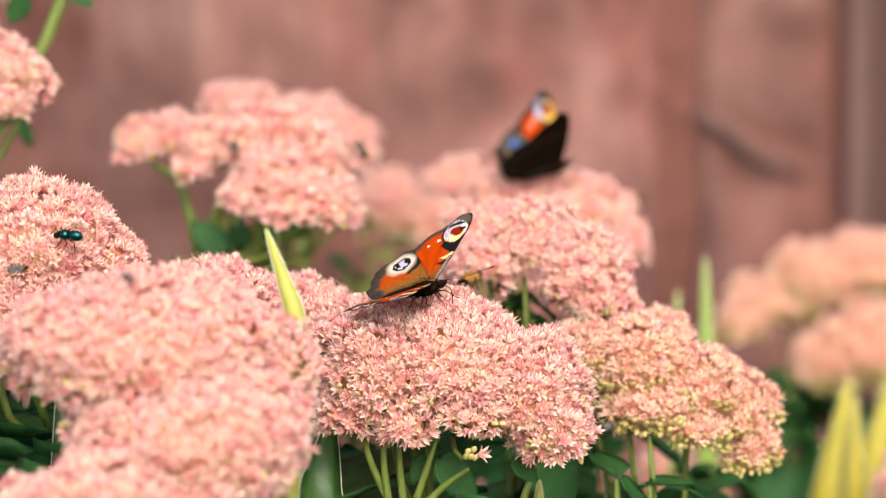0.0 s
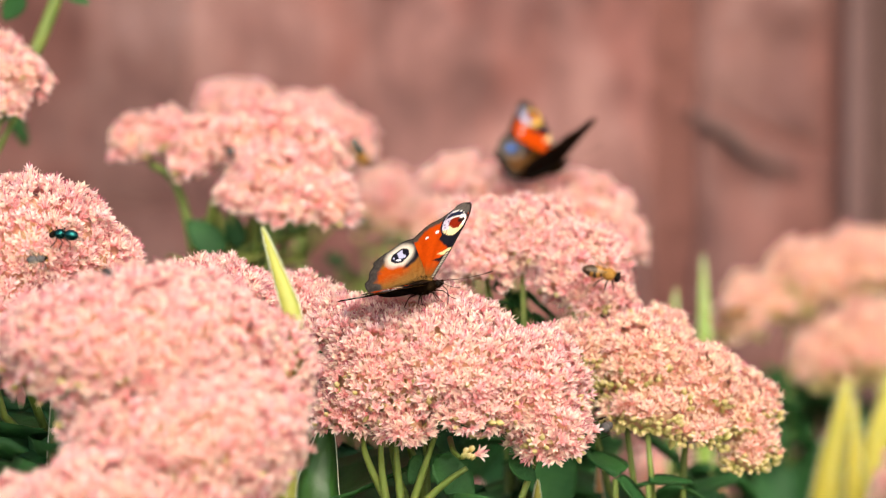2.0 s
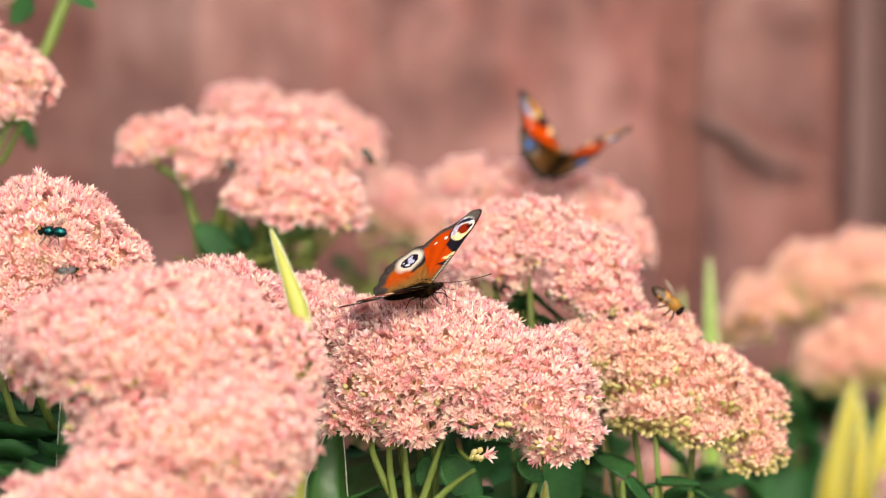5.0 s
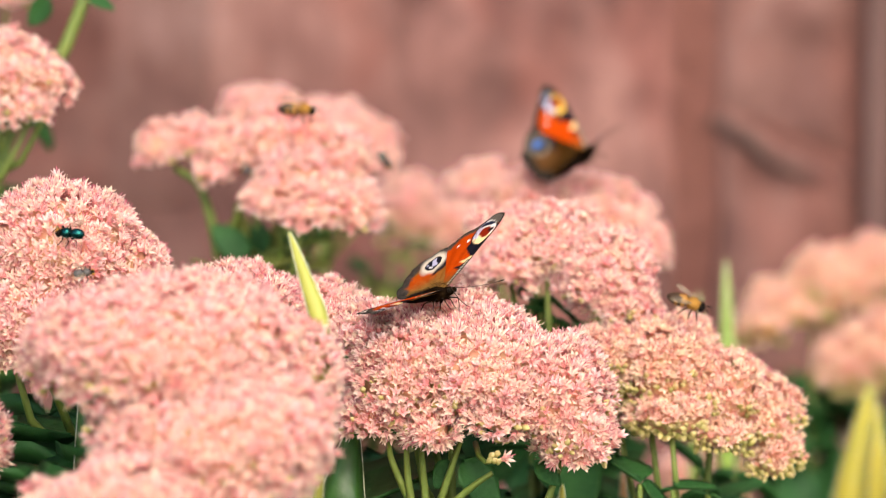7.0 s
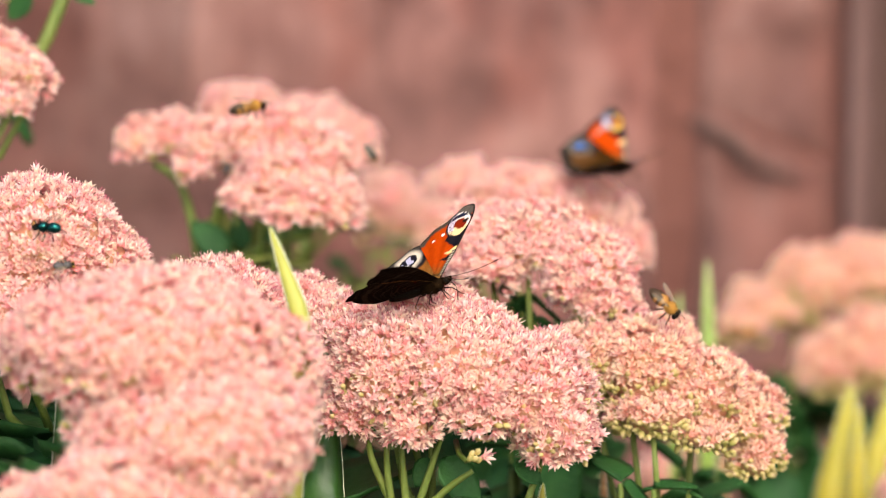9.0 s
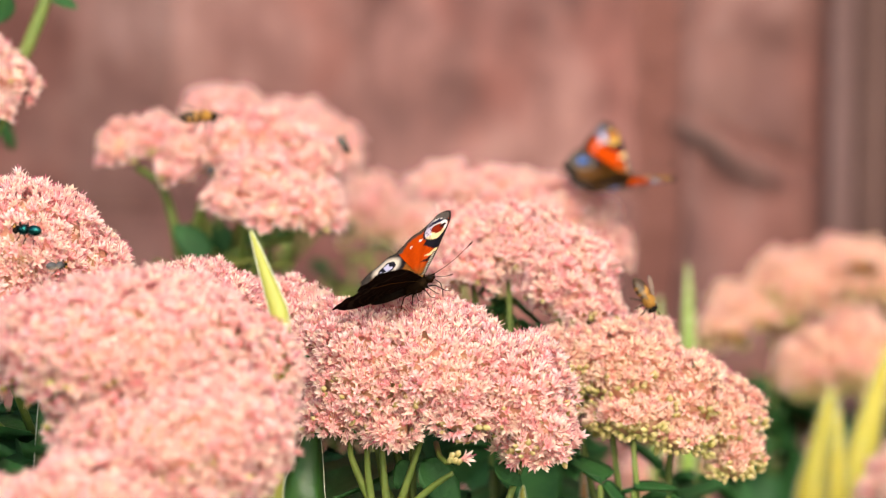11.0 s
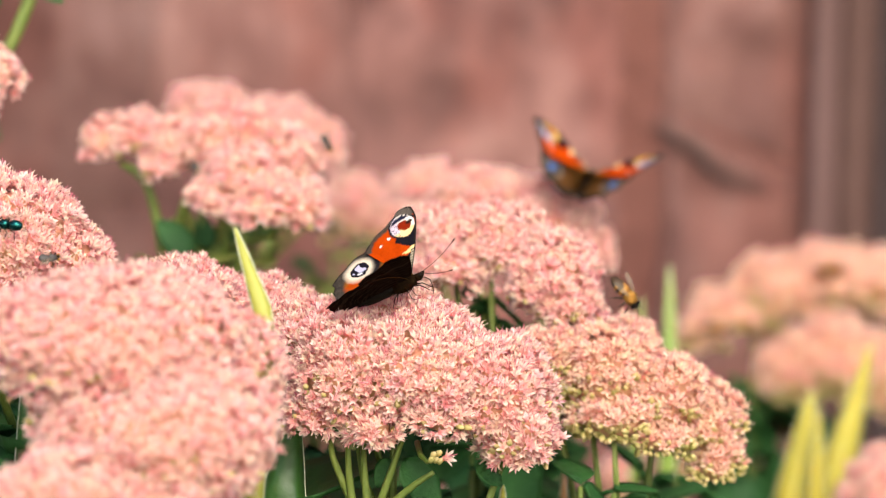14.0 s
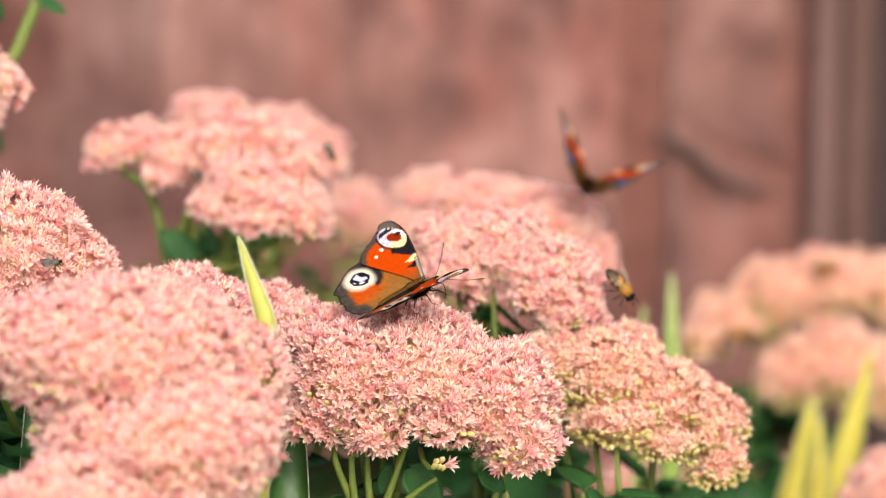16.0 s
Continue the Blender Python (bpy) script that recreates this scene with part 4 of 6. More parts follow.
def paint_fore(x, y, blue=0.0):
    wob = np.array([noise.noise(Vector((a * 0.9, b * 0.9, 3))) for a, b in zip(x.ravel(), y.ravel())]).reshape(x.shape)
    fine = np.array([noise.noise(Vector((a * 4, b * 4, 5))) for a, b in zip(x.ravel(), y.ravel())]).reshape(x.shape)
    c = np.empty(x.shape + (3,))
    c[:] = (0.37, 0.040, 0.002)
    c *= (1 + 0.14 * wob)[..., None]
    near = np.clip((8.5 - np.hypot(x - 1, y) + 2 * wob + 1.5 * fine) / 6, 0, 1)[..., None]
    c = c * (1 - near) + np.array((0.15, 0.066, 0.014)) * near
    line = rounded_line(FORE, 260)
    costa, outer = line[:92], line[96:205]
    dc, do = edge_distance(x, y, costa), edge_distance(x, y, outer)

    def put(mask, colour):
        c[mask] = colour

    u, v = x + 0.07 * y, y + 1.8
    put(inside_poly(u + 0.25 * wob, v, [(7.0, 8.6), (5.0, 8.8), (0.6, 10.6), (4.4, 12.0), (7.5, 12.2)]), (0.012, 0.009, 0.010))
    put(inside_poly(u + 0.25 * wob, v, [(8.6, 12.2), (4.6, 12.0), (1.8, 12.9), (5.0, 14.4), (9.2, 14.6)]), (0.80, 0.56, 0.24))
    put(inside_poly(u + 0.3 * wob, v, [(9.6, 14.6), (5.2, 14.4), (0.8, 19.0), (2.4, 21.6), (8.0, 23.0), (10.8, 25)]), (0.010, 0.009, 0.012))
    put((dc < 1.3) & (y < 11.5) & (y > 2), (0.02, 0.015, 0.012))
    put((dc < 1.15) & (y < 11.5) & (y > 2) & (np.sin(y * 6.0 + 2 * dc) > 0.25), (0.52, 0.45, 0.31))
    # grey-brown outer margin
    g = np.clip((2.3 - do + 0.6 * wob) / 0.7, 0, 1)[..., None]
    c = c * (1 - g) + np.array((0.055, 0.042, 0.030)) * (1 - 0.55 * blue) * (1 + 0.5 * fine + 0.4 * wob)[..., None] * g
    # eye spot near the tip
    ex, ey = u - 4.7, y - 23.2
    rr = np.hypot(ex * 1.12, ey * 0.86) + 0.2 * wob
    put((rr < 5.0) & ((ey > 1.5) | (ex < -2.5)), (0.012, 0.011, 0.016))
    put(rr < 4.3, (0.80 - 0.25 * blue, 0.56 - 0.24 * blue, 0.26 - 0.20 * blue))
    put((rr < 4.3) & (ey > 0.2 - 0.6 * ex) & (blue < 0.5), (0.78, 0.72, 0.62))
    put((rr < 4.3) & (ex < -1.2 + 1.2 * blue + 0.5 * blue * ey) & (ey > -2.8), (0.58 - 0.16 * blue, 0.49 - 0.06 * blue, 0.53))
    put((rr < 4.1) & (ex < -1.3) & (fine + 0.5 * wob > 0.22), (0.08, 0.07, 0.11))
    put((rr < 4.1) & (ey > 2.6 + 0.25 * ex) & (ey < 4.4 + 0.2 * ex), (0.012, 0.014, 0.030))
    put(np.hypot((ex - 0.6) * 0.9, (ey + 0.1) * 0.84) + 0.35 * wob < 1.9, (0.17, 0.014, 0.004))
    put(np.hypot((ex - 2.2) * 0.9, (ey - 0.8) * 1.0) + 0.3 * wob < 0.9, (0.02, 0.008, 0.006))
    for dx, dy, dr in ((-1.8, 20.6, 0.62), (-4.5, 18.6, 0.55)):
        put(np.hypot(x - dx, (y - dy) * 1.2) < dr, (0.82, 0.76, 0.62))
    tipped = (y > 26.5) & (rr > 4.5) & (do > 0.4)
    c[tipped] = np.array((0.085, 0.070, 0.055)) * (1 - 0.6 * blue) * (1 + 0.5 * fine[tipped])[..., None]
    put(do < 0.35, (0.02, 0.016, 0.014))
    put((dc < 0.3), (0.02, 0.016, 0.014))
    put((dc < 0.55) & (y > 14), (0.02, 0.016, 0.014))
    return c


def paint_hind(x, y, blue=0.0):
    wob = np.array([noise.noise(Vector((a * 0.7, b * 0.7, 9))) for a, b in zip(x.ravel(), y.ravel())]).reshape(x.shape)
    fine = np.array([noise.noise(Vector((a * 4, b * 4, 2))) for a, b in zip(x.ravel(), y.ravel())]).reshape(x.shape)
    c = np.empty(x.shape + (3,))
    c[:] = np.array((0.22, 0.080, 0.014)) * (1 - 0.85 * blue)
    patch = np.clip((5.4 - np.hypot((x + 11.2) * 0.72, (y - 7.2) * 1.15) + 1.2 * wob) / 2.2, 0, 1)[..., None]
    c = c * (1 - patch) + np.array((0.34 - 0.26 * blue, 0.050 - 0.015 * blue, 0.004 + 0.007 * blue)) * patch
    near = np.clip((11.5 - np.hypot(x * 0.55 - 0.5, y * 1.3) + 2.5 * wob + 2.5 * fine) / 6, 0, 1)[..., None]
    c = c * (1 - near) + np.array((0.19 - 0.155 * blue, 0.092 - 0.076 * blue, 0.022 - 0.018 * blue)) * near
    c *= (1 + 0.15 * wob + 0.25 * fine)[..., None]
    line = rounded_line(HIND, 260)
    do = edge_distance(x, y, line[60:245])
    g = np.clip((4.0 - do + 1.0 * wob) / 1.4, 0, 1)[..., None]
    c = c * (1 - g) + np.array((0.042, 0.035, 0.028)) * (1 - 0.5 * blue) * (1 + 0.5 * fine + 0.5 * wob)[..., None] * g
    ex, ey = x + 9.9, y - 14.0
    rr = np.hypot(ex * 0.95, ey) + 0.25 * wob

    def put(mask, colour):
        c[mask] = colour

    dark = np.clip((6.9 - rr) / 1.0, 0, 1)[..., None] * np.clip((ex - 2.2) / 1.0, 0, 1)[..., None]
    c = c * (1 - dark) + np.array((0.016, 0.013, 0.014)) * dark
    halo = (1 - 0.75 * blue) * np.clip((5.3 - rr) / 1.7, 0, 1)[..., None] * np.clip((5.2 - ex) / 1.6, 0, 1)[..., None]
    c = c * (1 - halo) + np.array((0.55, 0.48, 0.36)) * (1 + 0.25 * fine)[..., None] * halo
    put(rr < 2.85 + 0.5 * blue, (0.010, 0.009, 0.014))
    put((rr < 2.15 - 0.1 * blue) & (np.sin(1.7 * ex + 1.1 * ey + 0.9 + 2 * wob) > 0.0 - blue) & (ey > -1.0), (0.44 - 0.37 * blue, 0.43 - 0.30 * blue, 0.56 - 0.26 * blue))
    put((np.hypot(ex + 0.2, (ey + 1.55) * 1.9) < 0.8) & (blue < 0.5), (0.66, 0.64, 0.64))
    put(do < 0.35, (0.02, 0.016, 0.014))
    return c


def paint_under(x, y):
    c = np.empty(x.shape + (3,))
    c[:] = (0.0085, 0.0050, 0.0034)
    r = np.hypot(x, y)
    for k, phase in ((2.2, 0.0), (3.1, 1.7)):
        w = np.sin(k * (r + 0.6 * np.sin(0.8 * x + phase)))
        c[w > 0.9] = (0.022, 0.0135, 0.0090)
    c[(r > 17) & (r < 18.6)] = (0.026, 0.017, 0.012)
    return c


def wing_mesh(name, outline, paint, side, lift, blue):
    """A thin wing: painted upper face, dark underside, scalloped rim, shallow folds along the veins."""
    n, k = 230, 56
    rim = rounded_line(outline, n)
    base = np.array((1.2 if outline is FORE else -1.0, 0.9))
    u = np.linspace(0, 1, k) ** 0.9
    grid = base + u[None, :, None] * (rim[:, None, :] - base)
    x, y = grid[..., 0], grid[..., 1]
    ahead = 3.0 if outline is FORE else 0.4
    ang = np.arctan2(y, x)
    z = 0.16 * np.sin(ang * 22) * np.clip(np.hypot(x, y) / 18, 0, 1) - 0.0012 * y * y + lift
    top, under = paint(x, y, blue), paint_under(x, y)
    vs = np.concatenate([np.stack([x + ahead, side * y, z + 0.05], -1).reshape(-1, 3), np.stack([x + ahead, side * y, z - 0.05], -1).reshape(-1, 3)]) * MM
    col = np.concatenate([top.reshape(-1, 3), under.reshape(-1, 3)])
    i, j = np.meshgrid(np.arange(n - 1), np.arange(k - 1), indexing="ij")
    a, b, c, d = i * k + j, (i + 1) * k + j, (i + 1) * k + j + 1, i * k + j + 1
    up = np.stack([a, b, c, d], -1).reshape(-1, 4)
    e = np.arange(n - 1) * k + k - 1
    wall_ = np.stack([e, e + k, e + k + n * k, e + n * k], -1)
    low = up + n * k
    faces = np.concatenate([up[:, ::-1] if side > 0 else up, low if side > 0 else low[:, ::-1], wall_])
    me = bpy.data.meshes.new(name)
    me.vertices.add(len(vs)), me.loops.add(faces.size), me.polygons.add(len(faces))
    me.vertices.foreach_set("co", vs.astype(np.float32).ravel())
    me.loops.foreach_set("vertex_index", faces.astype(np.int32).ravel())
    me.polygons.foreach_set("loop_start", np.arange(0, faces.size, 4, dtype=np.int32))
    me.update(calc_edges=True)
    at = me.color_attributes.new("paint", "FLOAT_COLOR", "POINT")
    at.data.foreach_set("color", np.concatenate([np.clip(col, 0, 1), np.ones((len(col), 1))], 1).astype(np.float32).ravel())
    me.materials.append(WING)
    me.polygons.foreach_set("use_smooth", [True] * len(me.polygons))
    return me


def fuzz(bm, centre, radii, count, length, thick, seed, back=0.6):
    """Short hairs on an ellipsoid, combed backwards."""
    rnd = random.Random(seed)
    for _ in range(count):
        d = Vector((rnd.gauss(0, 1), rnd.gauss(0, 1), rnd.gauss(0, 1))).normalized()
        p = Vector(centre) + Vector([a * b for a, b in zip(d, radii)])
        t = (d + Vector((-back, 0, 0)) + 0.3 * Vector((rnd.gauss(0, 1), rnd.gauss(0, 1), rnd.gauss(0, 1)))).normalized()
        s = t.orthogonal().normalized() * thick
        q = t.cross(s).normalized() * thick
        v = [bm.verts.new(p + s), bm.verts.new(p - s * 0.5 + q), bm.verts.new(p - s * 0.5 - q), bm.verts.new(p + t * length * rnd.uniform(0.6, 1.2))]
        for f in ((0, 1, 3), (1, 2, 3), (2, 0, 3)):
            bm.faces.new([v[i] for i in f])


def wing_set(blue):
    return [(nm, s, wing_mesh(nm, o, p, s, l, blue)) for s in (1, -1) for nm, o, p, l in (("forewing", FORE, paint_fore, 0.42), ("hindwing", HIND, paint_hind, -0.22))]


def butterfly(size, label, blue=0.0):
    """A butterfly with eye-spotted wings, head on +x, with wings that turn about its long axis."""
    root = thing("butterfly", pose(0, 0, 1), label, "butterfly", "butterflies on the flowers")
    mm = MM * size
    bm = ball(bmesh.new(), (2 * mm, 0, -0.4 * mm), (4.2 * mm, 2.3 * mm, 2.4 * mm), detail=3)
    fuzz(bm, (2 * mm, 0, -0.4 * mm), (4.1 * mm, 2.2 * mm, 2.3 * mm), 500, 1.5 * mm, 0.07 * mm, 4)
    part("thorax", bm, FUR, root, "furry brown thorax")
    bm = tube(bmesh.new(), [((-1 - 1.3 * i) * mm, 0, (-0.2 - 0.03 * i) * mm) for i in range(10)], [r * mm for r in (1.5, 1.65, 1.7, 1.7, 1.65, 1.55, 1.4, 1.15, 0.8, 0.3)], 12)
    fuzz(bm, (-3 * mm, 0, -0.2 * mm), (4 * mm, 1.6 * mm, 1.6 * mm), 200, 1.0 * mm, 0.06 * mm, 5)
    part("abdomen", bm, DARK, root, "dark segmented abdomen")
    bm = bmesh.new()
    rnd = random.Random(8)
    for k in range(1700):
        x = rnd.uniform(-9.5, 5.6)
        wide = 2.2 * math.sqrt(max(0, 1 - ((x - 2) / 4.4) ** 2)) if x > -0.6 else 1.7 * (1 - ((x + 1) / 13) ** 2)
        a = rnd.uniform(0.32, 0.68) * math.pi
        at = Vector((x, wide * math.cos(a), wide * math.sin(a) - 0.3)) * mm
        tip = at + Vector((-1.2, rnd.uniform(-0.3, 0.3) + 0.5 * math.cos(a), 0.55 * math.sin(a))) * mm
        s = Vector((0, math.sin(a), -math.cos(a))) * 0.24 * mm
        bm.faces.new([bm.verts.new(q) for q in (at + s, at - s, tip)])
    part("back_hair", bm, FUR if blue else TAN_FUR, root, "dark brown hair along the back" if blue else "golden tan hair along the back")
    bm = ball(bmesh.new(), (6.8 * mm, 0, -0.5 * mm), (1.25 * mm, 1.2 * mm, 1.1 * mm), detail=2)
    tube(bm, [(7.2 * mm, 0, -0.4 * mm), (8.2 * mm, 0, 0.0), (9.0 * mm, 0, 0.35 * mm)], [0.9 * mm, 0.6 * mm, 0.12 * mm], 8)
    fuzz(bm, (6.8 * mm, 0, -0.5 * mm), (1.15 * mm, 1.1 * mm, 1.0 * mm), 120, 0.9 * mm, 0.05 * mm, 6, -0.6)
    head = part("head", bm, FUR, root)
    for s in (1, -1):
        part("eye", ball(bmesh.new(), (7.6 * mm, s * 1.05 * mm, -0.3 * mm), (0.75 * mm, 0.55 * mm, 0.75 * mm)), DARK, head)
        pts = [(x * mm, 0, 0.012 * x * x * mm) for x in (0, 2.5, 5, 7.5, 10, 12.2, 13.2, 14.0, 14.4)]
        feeler = part("antenna", tube(bmesh.new(), pts, [r * mm for r in (0.10, 0.085, 0.08, 0.08, 0.085, 0.10, 0.21, 0.22, 0.08)], 6), ANTENNA, head, "thin dark antenna with a clubbed tip")
        feeler.matrix_basis = pose(8 * mm, s * 0.5 * mm, 0.3 * mm, 0, -5, s * 32)
        feeler["feeler"] = s
        for k, (x0, x1, yo) in enumerate(((4.5, 8.5, 3.2), (2.5, 3.0, 4.2), (0.5, -3.0, 4.0))):
            leg = [(x0 * mm, s * 1.4 * mm, -2 * mm), ((x0 * 0.5 + x1 * 0.5) * mm, s * yo * 0.8 * mm, -2.6 * mm), (x1 * mm, s * yo * mm, -5.0 * mm), ((x1 + 1.2) * mm, s * (yo + 0.4) * mm, -5.8 * mm)]
            part("leg", tube(bmesh.new(), leg, [0.22 * mm, 0.16 * mm, 0.10 * mm, 0.07 * mm], 6), DARK, root)
    trunk = [(8.2 * mm, 0, -1.2 * mm), (9.4 * mm, 0, -2.6 * mm), (9.2 * mm, 0.2 * mm, -4.6 * mm), (8.4 * mm, 0.4 * mm, -6.6 * mm)]
    part("proboscis", tube(bmesh.new(), trunk, 0.13 * mm, 6), DARK, head)
    for nm, s, me in wing_set(blue):
        ob = new(nm, me)
        ob.parent = root
        ob.scale = (size, size, size)
        tagged(ob, "orange-red wing with an eye spot and a dark underside")
        ob["side"] = s
    return root


def wings_of(ob, side):
    return [c for c in ob.children if c.get("side") == side]


def insect_wing(bm, root, length, width, out, back, lift):
    """A thin clear wing from root, pointing out and back."""
    d = Vector((-back, out, lift)).normalized()
    s = d.cross(Vector((0, 0, 1))).normalized()
    rim = []
    for i in range(15):
        a = math.pi * 2 * i / 15
        u = 0.5 - 0.5 * math.cos(a)
        rim.append(Vector(root) + d * length * u + s * width * 0.5 * math.sin(a) * (0.55 + 0.45 * u))
    up = Vector((0, 0, 0.00003))
    a, b = [bm.verts.new(p + up) for p in rim], [bm.verts.new(p - up) for p in rim]
    bm.faces.new(a), bm.faces.new(list(reversed(b)))
    for i in range(15):
        bm.faces.new((a[i - 1], b[i - 1], b[i], a[i]))


def bee(label):
    root = thing("bee", pose(0, 0, 1), label, "bee", "bees on the flowers")
    mm = MM
    bm = ball(bmesh.new(), (1.0 * mm, 0, 2.2 * mm), (2.1 * mm, 1.9 * mm, 1.8 * mm), detail=2)
    fuzz(bm, (1.0 * mm, 0, 2.2 * mm), (2.0 * mm, 1.8 * mm, 1.7 * mm), 260, 0.8 * mm, 0.06 * mm, 11, 0.2)
    part("thorax", bm, BEE_FUR, root, "furry tawny thorax")
    head = part("head", ball(bmesh.new(), (3.6 * mm, 0, 1.8 * mm), (1.0 * mm, 1.6 * mm, 1.4 * mm)), DARK, root)
    bm = bmesh.new()
    prof = [(-0.6, 1.0), (-1.3, 1.7), (-2.3, 1.95), (-3.3, 1.95), (-4.3, 1.85), (-5.3, 1.55), (-6.3, 1.05), (-7.0, 0.35)]
    rings = tube(bm, [(x * mm, 0, (2.1 + 0.11 * x) * mm) for x, _ in prof], [r * mm for _, r in prof], 14)
    bm.faces.ensure_lookup_table()
    for f in bm.faces:
        x = f.calc_center_median().x / mm
        f.material_index = 0 if -3.9 < x < -0.8 and int(abs(x) * 1.0) % 2 == 1 or -2.4 < x < -1.2 else 1
    part("abdomen", bm, [BEE_BAND, BEE_DARK], root, "dark abdomen with amber bands")
    for s in (1, -1):
        part("eye", ball(bmesh.new(), (3.7 * mm, s * 1.25 * mm, 2.0 * mm), (0.6 * mm, 0.45 * mm, 0.95 * mm)), DARK, head)
        part("antenna", tube(bmesh.new(), [(4.4 * mm, s * 0.4 * mm, 2.2 * mm), (5.2 * mm, s * 0.9 * mm, 2.6 * mm), (6.3 * mm, s * 1.3 * mm, 1.9 * mm)], 0.13 * mm, 6), DARK, head)
        bm = bmesh.new()
        insect_wing(bm, (0.8 * mm, s * 1.1 * mm, 3.6 * mm), 6.8 * mm, 2.3 * mm, s * 0.30, 1.0, 0.10)
        part("wing", bm, FILM, root, "clear amber wing", smooth=False)
        for x0, x1, yo in ((2.4, 3.6, 2.6), (1.2, 1.0, 3.2), (0.0, -2.4, 3.0)):
            part("leg", tube(bmesh.new(), [(x0 * mm, s * 1.1 * mm, 1.2 * mm), ((x0 + x1) / 2 * mm, s * yo * mm, 1.3 * mm), (x1 * mm, s * yo * mm, -1.4 * mm)], [0.28 * mm, 0.3 * mm, 0.14 * mm], 6), BEE_DARK, root)
    return root


def fly(size, shell, label):
    root = thing("fly", pose(0, 0, 1), label, "fly", "flies on the flowers")
    mm = MM * size
    bm = ball(bmesh.new(), (0.6 * mm, 0, 1.7 * mm), (1.6 * mm, 1.35 * mm, 1.3 * mm))
    fuzz(bm, (0.6 * mm, 0, 1.7 * mm), (1.5 * mm, 1.3 * mm, 1.2 * mm), 40, 0.7 * mm, 0.04 * mm, 3, 0.4)
    part("thorax", bm, shell, root)
    part("abdomen", ball(bmesh.new(), (-2.3 * mm, 0, 1.5 * mm), (2.0 * mm, 1.45 * mm, 1.3 * mm)), shell, root)
    head = part("head", ball(bmesh.new(), (2.6 * mm, 0, 1.6 * mm), (0.8 * mm, 1.1 * mm, 1.0 * mm)), DARK, root)
    for s in (1, -1):
        part("eye", ball(bmesh.new(), (2.8 * mm, s * 0.8 * mm, 1.8 * mm), (0.6 * mm, 0.45 * mm, 0.75 * mm)), BEE_BAND, head, "red-brown eye")
        bm = bmesh.new()
        insect_wing(bm, (0.6 * mm, s * 0.9 * mm, 2.6 * mm), 5.6 * mm, 2.2 * mm, s * 0.40, 1.0, 0.08)
        part("wing", bm, FILM, root, "clear wing", smooth=False)
        for x0, x1, yo in ((1.5, 2.8, 2.2), (0.6, 0.6, 2.6), (-0.4, -2.4, 2.4)):
            part("leg", tube(bmesh.new(), [(x0 * mm, s * 0.8 * mm, 1.0 * mm), ((x0 + x1) / 2 * mm, s * yo * mm, 1.5 * mm), (x1 * mm, s * yo * mm, -0.9 * mm)], [0.16 * mm, 0.14 * mm, 0.08 * mm], 6), DARK, root)
    return root


front_butterfly = butterfly(1.0, "peacock butterfly with orange-red wings and eye spots on pink flowers")
rear_butterfly = butterfly(0.84, "orange-red butterfly with half-open wings on a flower head", 1.0)
bees = [bee("small tawny honey bee crawling on a pink flower head") for _ in range(4)]
flies = [fly(s, sh, lb) for s, sh, lb in ((1.15, GREEN, "shiny blue-green fly on a pink flower head"), (0.8, GREY_FLY, "brownish grey fly on a pink flower head"), (0.7, GREY_FLY, "small grey fly on a pink flower head"),
                                       (0.85, GREY_FLY, "dark grey fly on a pink flower head"), (0.85, GREEN, "dark blue-green fly at the rim of a flower head"), (1.05, GREY_FLY, "slender grey fly at the rim of a flower head"))]


